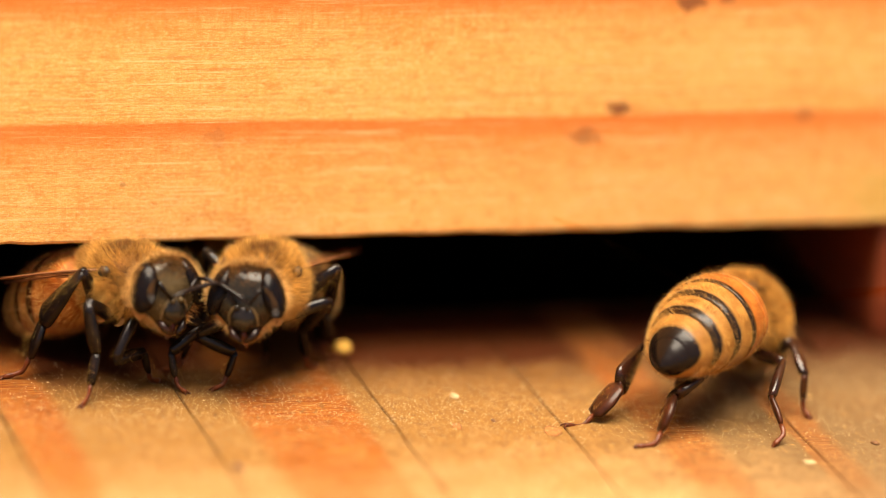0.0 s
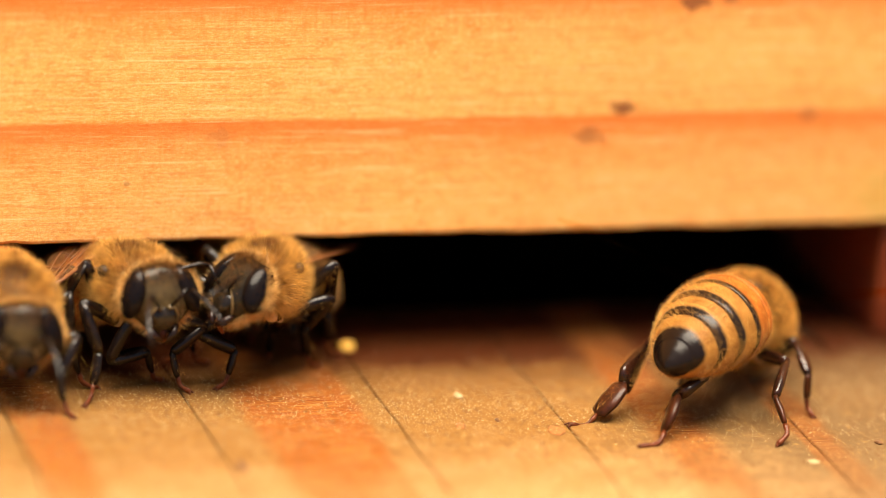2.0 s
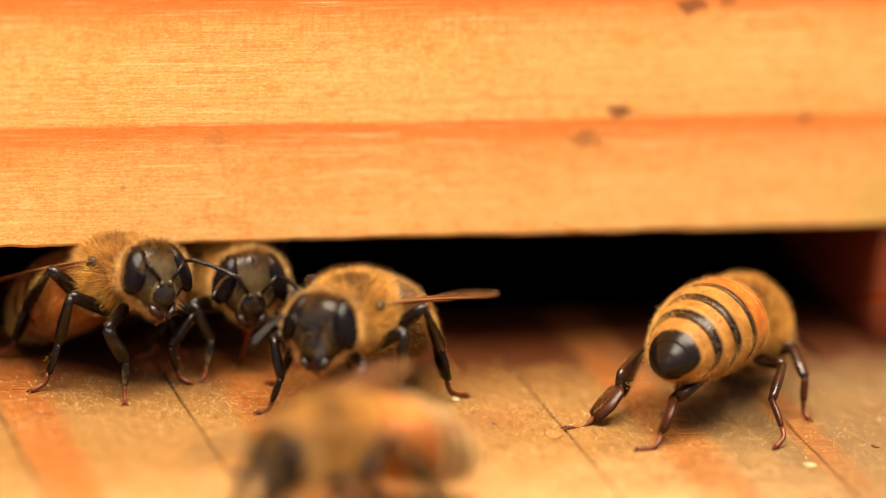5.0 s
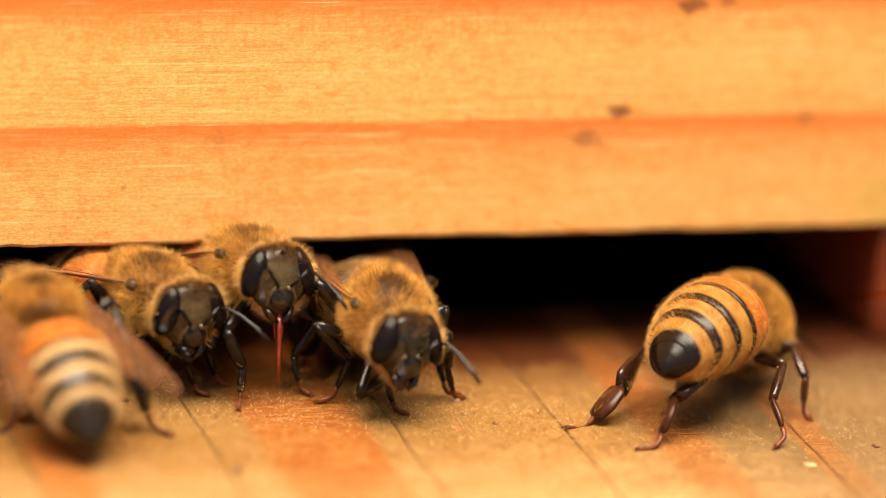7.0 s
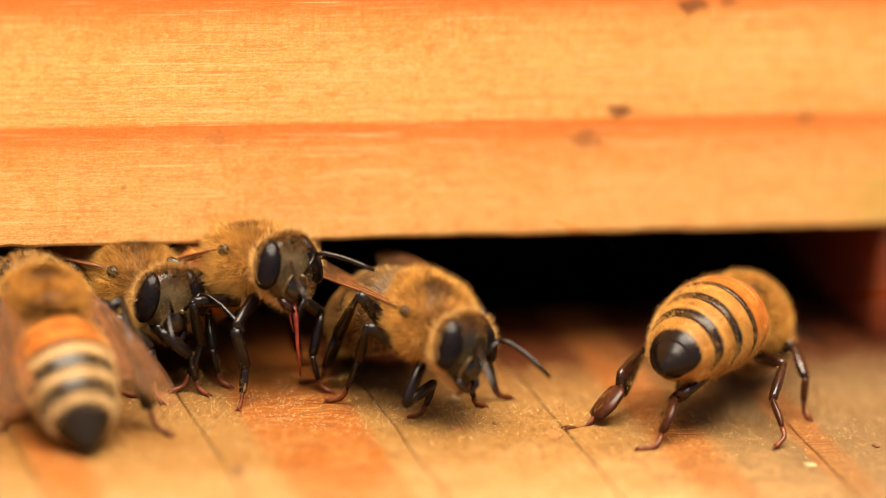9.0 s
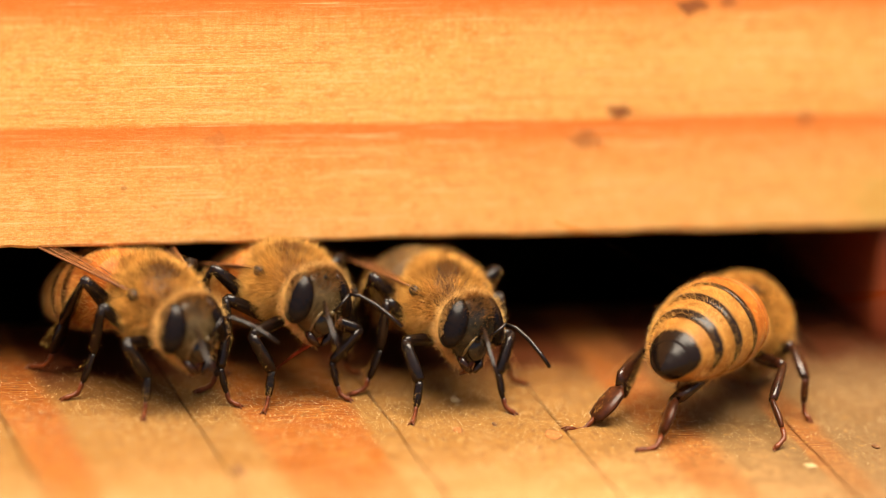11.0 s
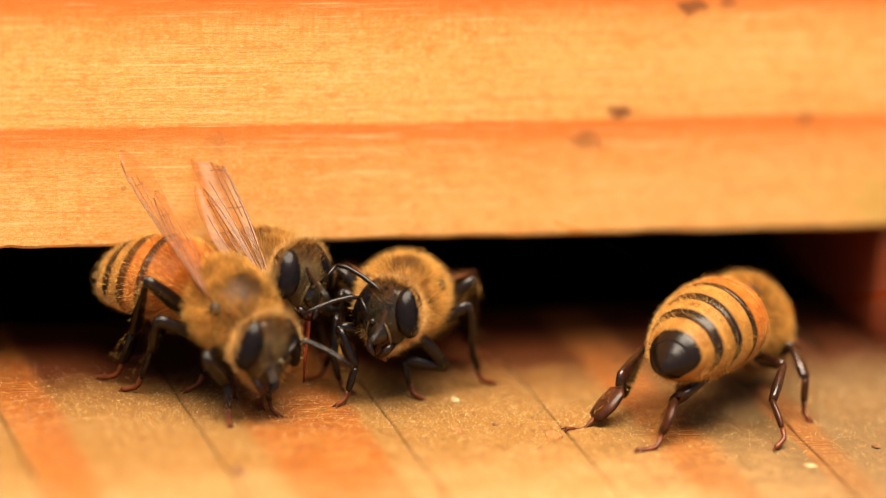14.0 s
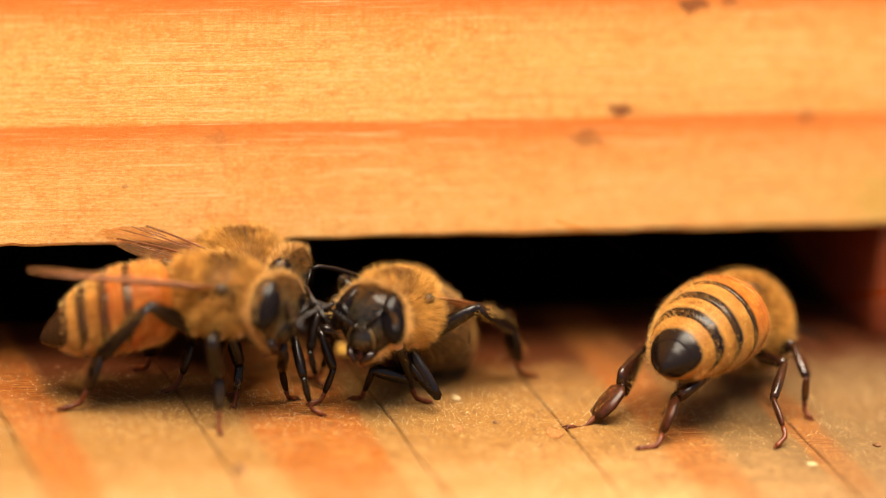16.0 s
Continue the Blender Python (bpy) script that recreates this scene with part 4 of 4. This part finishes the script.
VISITOR_3 = [(9.7, -20.50, -4.50, 4.30, -232, 0, 0, -8),
    (10.3, -26.20, -7.10, 4.30, -207, 0, 0, -8),
    (11.0, -31.90, -8.10, 4.30, -197, 0, 0, -8),
    (16.0, -32.20, -8.10, 4.30, -197, 0, 0, -8)]
VISITOR = VISITOR_1 + VISITOR_2 + VISITOR_3
FANNING_1 = [(t, 15.0 + dx, -6.3, 3.66 + dz, 60, -37, -28, -33) for t, dx, dz in
             ((0.0, 0, 0), (1.8, 0, 0), (2.5, 0.14, -0.20), (3.0, 0.10, -0.22), (3.5, 0.02, -0.14), (4.2, 0, -0.12), (6.5, 0, -0.05), (8.0, -0.08, 0), (9.0, 0, 0), (16.0, 0, 0))]
FANNING = FANNING_1
# seconds; the way that the face looks: turn, tilt and lean (degrees, in the place)
LEFT_FACE_1 = [(0.0, -69, 14, -1),
    (0.5, -65, 16, -2),
    (1.0, -70, 13, -1),
    (1.5, -82, 9, -0),
    (2.0, -86, 9, 3),
    (2.5, -78, 8, -1),
    (3.0, -46, 9, -4),
    (3.5, -69, 15, -1),
    (3.8, -68, 22, -5),
    (4.0, -68, 25, -8),
    (4.2, -65, 25, -8)]
LEFT_FACE_2 = [(6.3, -69, 16, -1),
    (6.5, -57, 13, -1),
    (7.0, -75, 2, -2),
    (7.5, -61, 2, -2),
    (8.0, -62, 11, -4),
    (8.5, -72, 7, -1),
    (9.0, -75, 8, -1),
    (9.2, -75, 10, -1)]
LEFT_FACE_3 = [(11.3, -61, 8, -0),
    (11.5, -46, 3, -0),
    (11.7, -25, 5, -2),
    (12.0, -49, 6, -5),
    (12.5, -59, 10, -4),
    (13.0, -65, -3, -5),
    (13.5, -48, 5, -5),
    (14.0, -64, 1, -7),
    (14.3, -45, 3, -4),
    (14.5, -34, 5, -1),
    (14.7, -35, 6, 6),
    (15.0, -41, 7, -6),
    (15.5, -52, 4, -11),
    (16.0, -47, 2, -12)]
LEFT_FACE = LEFT_FACE_1 + LEFT_FACE_2 + LEFT_FACE_3
DARK_FACE_1 = [(0.0, -119, 16, 5),
    (0.5, -119, 15, 2),
    (1.0, -117, 15, 2),
    (1.5, -129, 13, 5),
    (2.0, -153, 29, -2),
    (2.5, -140, 17, -1),
    (3.0, -138, 17, -2),
    (3.5, -148, 18, -4),
    (3.8, -161, 17, 2),
    (4.0, -151, 21, 7),
    (4.2, -154, 19, 7)]
DARK_FACE_2 = [(6.3, -86, 10, -3),
    (6.5, -81, 9, -3),
    (7.0, -76, 5, -7),
    (7.5, -67, 5, -7),
    (8.0, -66, 3, -7),
    (8.5, -59, 7, -6),
    (9.0, -59, 7, -6),
    (9.2, -59, 7, -6)]
DARK_FACE_3 = [(11.3, -63, 5, -9),
    (11.5, -47, 5, -9),
    (11.7, -39, 4, -10),
    (12.0, -55, 2, -11),
    (12.5, -57, 6, -10),
    (13.0, -101, 10, -0),
    (13.5, -146, 10, 4),
    (14.0, -145, 12, 3),
    (14.5, -146, 14, 6),
    (15.0, -156, 16, 2),
    (15.5, -153, 13, 6),
    (16.0, -134, 16, 0)]
DARK_FACE = DARK_FACE_1 + DARK_FACE_2 + DARK_FACE_3
INNER_FACE_1 = [(0.0, -97, 8, 0),
    (3.5, -88, 8, 0),
    (3.8, -88, 8, 0),
    (4.2, -87, 8, 0)]
INNER_FACE_2 = [(6.3, -86, 14, -1),
    (6.5, -84, 15, -1),
    (7.0, -80, 12, -4),
    (7.5, -55, 7, -2),
    (8.0, -59, 11, -2),
    (8.5, -61, 16, -4),
    (9.0, -65, 14, -3),
    (9.2, -67, 14, -3)]
INNER_FACE_3 = [(11.3, -63, 3, -5),
    (11.5, -58, 5, -5),
    (11.7, -51, 6, -5),
    (12.0, -47, 4, -6),
    (12.5, -40, 7, -8),
    (13.0, -50, 8, -5),
    (13.5, -52, 5, -5),
    (14.0, -53, 12, -5),
    (14.5, -54, 10, -7),
    (15.0, -56, 6, -8),
    (15.5, -38, -6, 0),
    (16.0, -38, -6, 0)]
INNER_FACE = INNER_FACE_1 + INNER_FACE_2 + INNER_FACE_3
VISITOR_FACE_1 = [(0.0, -17, 3, 0),
    (1.0, -66, 3, 0),
    (1.5, -93, 2, 1),
    (2.0, -101, -0, 1),
    (2.5, -93, 2, 2),
    (3.0, -54, 9, -4),
    (3.3, -98, 8, 1),
    (3.5, -114, 7, 4),
    (3.6, -111, 9, 4),
    (3.8, -63, 12, 4),
    (4.0, -6, 15, 4),
    (4.2, -1, 15, 4)]
VISITOR_FACE_2 = [(4.7, -92, 3, 0),
    (5.1, -172, 3, 0),
    (5.5, -202, 3, 0),
    (5.9, -232, 3, 0),
    (6.3, -262, 3, 0),
    (6.5, -263, 3, 0),
    (7.0, -268, 3, 0),
    (7.5, -272, 3, 0),
    (8.0, -269, 3, 0),
    (8.5, -266, 3, 0),
    (9.0, -263, 3, 0),
    (9.2, -262, 3, 0)]
VISITOR_FACE_3 = [(9.7, -232, 3, 0),
    (10.3, -207, 3, 0),
    (11.0, -206, 3, 0),
    (16.0, -197, 3, 0)]
VISITOR_FACE = VISITOR_FACE_1 + VISITOR_FACE_2 + VISITOR_FACE_3
FANNING_FACE_1 = [(0.0, 48, -7, 0), (16.0, 48, -7, 0)]
FANNING_FACE = FANNING_FACE_1
# where a foot stands: leg and side; from, to (seconds); x, y (mm)
LEFT_FEET = {
    ("hind", -1): [(0, 4.2, -19.7, -1.5), (11.9, 12.2, -18.0, -3.0), (12.3, 12.8, -17.3, -3.0), (14.9, 16, -17.9, -5.7)],
    ("middle", -1): [(0, 4.2, -16.8, -5.7), (7.3, 9.2, -12.9, -5.3), (11.9, 12.8, -14.6, -7.5), (13, 14.2, -14.4, -3.1), (14.4, 14.8, -14.5, -6.7), (14.9, 15.2, -11.9, -8.9), (15.3, 16, -11.2, -9.6)],
    ("front", -1): [(0, 2.6, -12.4, -2.6), (6.3, 9.2, -10.5, -4.4), (11.9, 14.2, -10.4, -8.4), (14.4, 14.8, -10.5, -9.0), (14.9, 15.2, -10.4, -8.3), (15.3, 16, -6.5, -5.3)],
    ("front", 1): [(0, 3.2, -11.5, -4.3), (7.5, 9.2, -9.2, -3.5), (12.3, 14.8, -7.8, -7.3), (14.9, 16, -5.8, -7.6)],
    ("middle", 1): [(12, 16, -9.3, -4.6)],
}
DARK_FACED_FEET = {
    ("front", -1): [(0, 2.6, -10.2, -4.0), (6.3, 7.2, -1.8, -7.7), (7.3, 8.2, -3.1, -8.0), (8.3, 9.2, -1.8, -8.1), (11.3, 11.6, 0.5, -6.1), (11.9, 12.7, 2.9, -5.7)],
    ("hind", 1): [(0, 3.2, -3.0, 0.3), (6.3, 7.6, -0.4, 1.4), (7.7, 9.2, 0.9, 1.0), (12.8, 13.2, 1.4, 3.2), (15.3, 16, 5.8, -3.3)],
    ("middle", 1): [(0, 3.2, -4.5, -1.2), (3.8, 4.2, -2.9, -6.7), (13, 15.2, 3.6, -3.9), (15.3, 16, -0.3, -6.4)],
    ("middle", -1): [(6.9, 8.2, -5.7, -5.8), (8.3, 9.2, -5.2, -5.7), (11.3, 11.6, -2.2, -6.0), (11.8, 12.7, -1.3, -5.0)],
    ("front", 1): [(0, 3.2, -6.7, 0.0), (6.9, 7.6, 1.5, -5.9), (7.7, 9.2, 2.2, -7.0), (13.3, 14.8, -0.5, -5.7), (14.9, 16, -4.0, -5.5)],
}
VISITOR_FEET = {
    ("hind", -1): [(6.3, 9.2, -13.4, -9.5)],
    ("hind", 1): [(6.3, 9.2, -21.1, -8.3)],
}


def smooth(rows, t):
    """Values between rows, without overshoot."""
    if t <= rows[0][0]:
        return rows[0][1:]
    for a, b in zip(rows, rows[1:]):
        if t <= b[0]:
            q = (t - a[0]) / (b[0] - a[0])
            q = 0.5 * q + 0.5 * q * q * (3 - 2 * q)
            return tuple(u + (v - u) * q for u, v in zip(a[1:], b[1:]))
    return rows[-1][1:]


def turned(yaw, pitch, roll=0.0):
    """A rotation that turns x by yaw, then lifts it by pitch (degrees)."""
    return Matrix.Rotation(radians(yaw), 4, "Z") @ Matrix.Rotation(radians(-pitch), 4, "Y") @ Matrix.Rotation(radians(roll), 4, "X")


def set_along(at, way, up):
    """A pose at a place whose x follows way and whose z is near up."""
    x = way.normalized()
    y = up.cross(x).normalized()
    z = x.cross(y)
    m = Matrix((x, y, z)).transposed().to_4x4()
    m.translation = at
    return m


def leg_poses(hip, foot, up, lengths, slant=None, bend=None):
    """Femur, tibia and tarsus between a hip and a foot, the knee upwards."""
    lf, lt, ls = lengths
    flat = foot - hip
    flat -= up * flat.dot(up)
    out = flat.normalized()
    for k in ([slant] if slant is not None else []) + [0.55, 0.70, 0.40, 0.85, 0.93, 0.2, -0.1, -0.4]:
        ankle = foot - out * k * ls + up * math.sqrt(1 - k * k) * ls
        d = (ankle - hip).length
        if abs(lf - lt) + 0.2 < d < (lf + lt) * 0.97:
            break
    way = (ankle - hip).normalized()
    d = min(max(d, abs(lf - lt) + 0.1), lf + lt - 0.02)
    c = (lf * lf + d * d - lt * lt) / (2 * lf * d)
    side = Vector((0, hip.y, 0)).normalized()
    bend = bend or (up * 0.55 + side * 0.5 + out * 0.3 if hip.x < -0.5 else up * 0.65 + side * 0.75 + out * 0.1)
    bend = (bend - way * bend.dot(way)).normalized()
    knee = hip + lf * (way * c + bend * math.sqrt(max(0.0, 1 - c * c)))
    ankle = knee + (ankle - knee).normalized() * lt
    return set_along(hip, knee - hip, up + out * 0.01), set_along(knee, ankle - knee, out), set_along(ankle, foot - ankle, out)


def in_metres(m):
    m = m.copy()
    m.translation = m.translation * MM
    return m


def animate(made, route, faces, wings, feet=None, joints=None, stands=None, step=0.1, end=16.0):
    """Keys a bee along its route: body, head, abdomen, wings, antennae and stepping legs."""
    times = [round(k * step, 3) for k in range(int(end / step) + 1)]
    keys = {}

    def put(ob, t, m):
        keys.setdefault(ob, []).append((t, in_metres(m)))
    planted = {}
    for n, t in enumerate(times):
        x, y, z, yaw, pitch, ay, ap = smooth(route, t)
        roll = smooth(made["rolls"], t)[0]
        body = Matrix.Translation((x, y, z)) @ turned(yaw, pitch, roll)
        inv = body.inverted()
        put(made["bee"], t, body)
        fy, fp, fr = smooth(faces, t)
        rel = (inv.to_3x3() @ turned(fy, fp, fr).to_3x3()).to_4x4()
        put(made["head"], t, Matrix.Translation(NECK) @ rel)
        pump = (0.5 if joints else 1.5) * math.sin(t * 9 + x)
        put(made["abdomen"], t, Matrix.Translation(WAIST) @ turned(ay, -ap + pump))
        spread, lift = smooth(wings, t)
        for sgn in (1, -1):
            s = spread * (0.86 if sgn > 0 else 1.0)
            root = Matrix.Translation((WING_ROOT.x, sgn * WING_ROOT.y, WING_ROOT.z))
            put(made["fore", sgn], t, root @ Matrix.Rotation(radians(-sgn * s), 4, "Z") @ Matrix.Rotation(radians(lift), 4, "Y") @ Matrix.Rotation(radians(6 * sgn), 4, "X"))
            put(made["rear", sgn], t, Matrix.Translation((-0.5, 0, -0.2)) @ root @ Matrix.Rotation(radians(-sgn * (s - 8)), 4, "Z") @ Matrix.Rotation(radians(lift - 1), 4, "Y") @ Matrix.Rotation(radians(8 * sgn), 4, "X"))
            sway = 16 * math.sin(t * 5.3 + sgn + x) + 9 * math.sin(t * 11.7 + 2 * sgn)
            put(made["antenna", sgn], t, Matrix.Translation(Vector((1.70, 0.26 * sgn, -0.62)) * HEAD_SIZE) @ turned(sway * 0.7 + 10 * sgn, 2 + sway * 0.8 * sgn))
        up = inv.to_3x3() @ Vector((0, 0, 1))
        for i, where in enumerate(HIPS):
            for sgn in (1, -1):
                sx, sy = STANCE[where]
                home = Matrix.Translation((x, y, 0)) @ turned(yaw, 0) @ Vector((sx, sgn * sy, 0))
                home.z = 0.08
                if feet and (where, sgn) in feet:
                    home = Vector((*feet[where, sgn][:2], 0.08))
                key = where, sgn
                team = (i + (sgn > 0)) % 2
                if key not in planted:
                    planted[key] = home + Vector((0.5 * math.sin(i * 3 + sgn * 2 + x), 0.5 * math.cos(i * 5 + sgn + x), 0)) * (0 if feet else 1)
                off = (home - planted[key]).length
                if off > 2.3 or (off > 0.9 and n % 2 == team):
                    planted[key] = home + (home - planted[key]) * 0.25
                for since, till, foot_x, foot_y in (stands or {}).get(key, ()):
                    if since <= t <= till:
                        planted[key] = Vector((foot_x, foot_y, 0.08))
                hip = Vector((HIPS[where][0], sgn * HIPS[where][1], HIPS[where][2]))
                slant, bend = feet[key][2:] if feet and key in feet else (None, None)
                a, b, c = leg_poses(hip, inv @ planted[key], up, LEG_SIZES[where], slant, inv.to_3x3() @ Vector(bend) if bend else None)
                if joints and key in joints:
                    knee, ankle, foot = (inv @ Vector(q) for q in joints[key])
                    thigh = (knee - hip).normalized()
                    a = set_along(knee - thigh * LEG_SIZES[where][0], thigh, up)
                    edge = inv.to_3x3() @ Vector((0.3, 0.9, -0.3))
                    b = set_along(knee, ankle - knee, thigh if sgn > 0 else (ankle - knee).cross(edge))
                    c = set_along(ankle, foot - ankle, up if sgn > 0 else edge.cross(foot - ankle))
                femur, tibia, tarsus, spur = made[where, sgn]
                ia = a.inverted()
                put(femur, t, a)
                put(tibia, t, ia @ b)
                put(tarsus, t, ia @ c)
                put(spur, t, ia @ c)
    for ob, rows in keys.items():
        walk(ob, rows)


def motions():
    folded = [(0.0, 12, -6), (16.0, 12, -6)]
    upright = [(0.0, 0), (16.0, 0)]
    for made in (BEE_DARK, BEE_INNER, BEE_VISITOR, BEE_FANNING):
        made["rolls"] = upright
    BEE_LEFT["rolls"] = [(0.0, 0), (14.3, 0), (14.5, 15), (14.65, 28), (14.8, 8), (15.0, 0), (16.0, 0)]
    animate(BEE_LEFT, LEFT, LEFT_FACE, [(0.0, 14, -2), (11.4, 16, 0), (11.8, 26, 4), (12.6, 20, 4), (12.85, 10, 5), (13.0, 10, 9), (14.1, 9, 16), (14.3, 36, 20), (14.6, 42, 18), (14.9, 32, 11), (15.4, 28, 10), (16.0, 27, 9)], stands=LEFT_FEET)
    animate(BEE_DARK, DARK_FACED, DARK_FACE, [(0.0, 11, -2), (3.5, 12, 0), (3.7, 28, 4), (3.9, 38, 10), (4.2, 36, 8), (4.8, 16, 0), (6.3, 10, -9), (9.2, 10, -9), (12.6, 12, -6), (13.2, 14, -6), (16.0, 14, -7)], stands=DARK_FACED_FEET)
    animate(BEE_INNER, INNER, INNER_FACE, folded)
    animate(BEE_VISITOR, VISITOR, VISITOR_FACE, [(0.0, 40, 5), (2.2, 55, 5), (3.7, 60, 6), (4.0, 35, 12), (4.6, 25, 5), (6.3, 20, -12), (9.3, 20, -12), (10.0, 26, 4), (16.0, 28, 5)], stands=VISITOR_FEET)
    animate(BEE_FANNING, FANNING, FANNING_FACE, [(0.0, 75, 10), (16.0, 75, 10)],
            {("middle", 1): (10.5, -8.8, 0.5, (0, 0, 1)), ("front", -1): (17.2, -10.4, 0.3, (0.5, 0, 1))},
            {("hind", 1): ((10.04, -6.43, 2.39), (8.03, -9.33, 1.69), (5.18, -10.24, 0.08)),
             ("hind", -1): ((12.9, -9.83, 2.92), (9.91, -11.53, 1.84), (7.61, -13.3, 0.08)),
             ("middle", -1): ((15.74, -9.97, 2.73), (14.63, -11.84, 1.71), (14.17, -13.81, 0.08))})
    root = Vector((1.15, 0, -1.75)) * HEAD_SIZE
    walk(BEE_INNER["tongue"], [(t, in_metres(Matrix.Translation(root) @ Matrix.Rotation(radians(back), 4, "Y") @ Matrix.Translation(-root)))
                               for t, back in ((0.0, 50), (4.6, 50), (6.0, 0), (9.3, 0), (10.4, 55), (13.1, 55), (13.6, 12), (14.4, 12), (14.9, 55), (16.0, 55))])


motions()
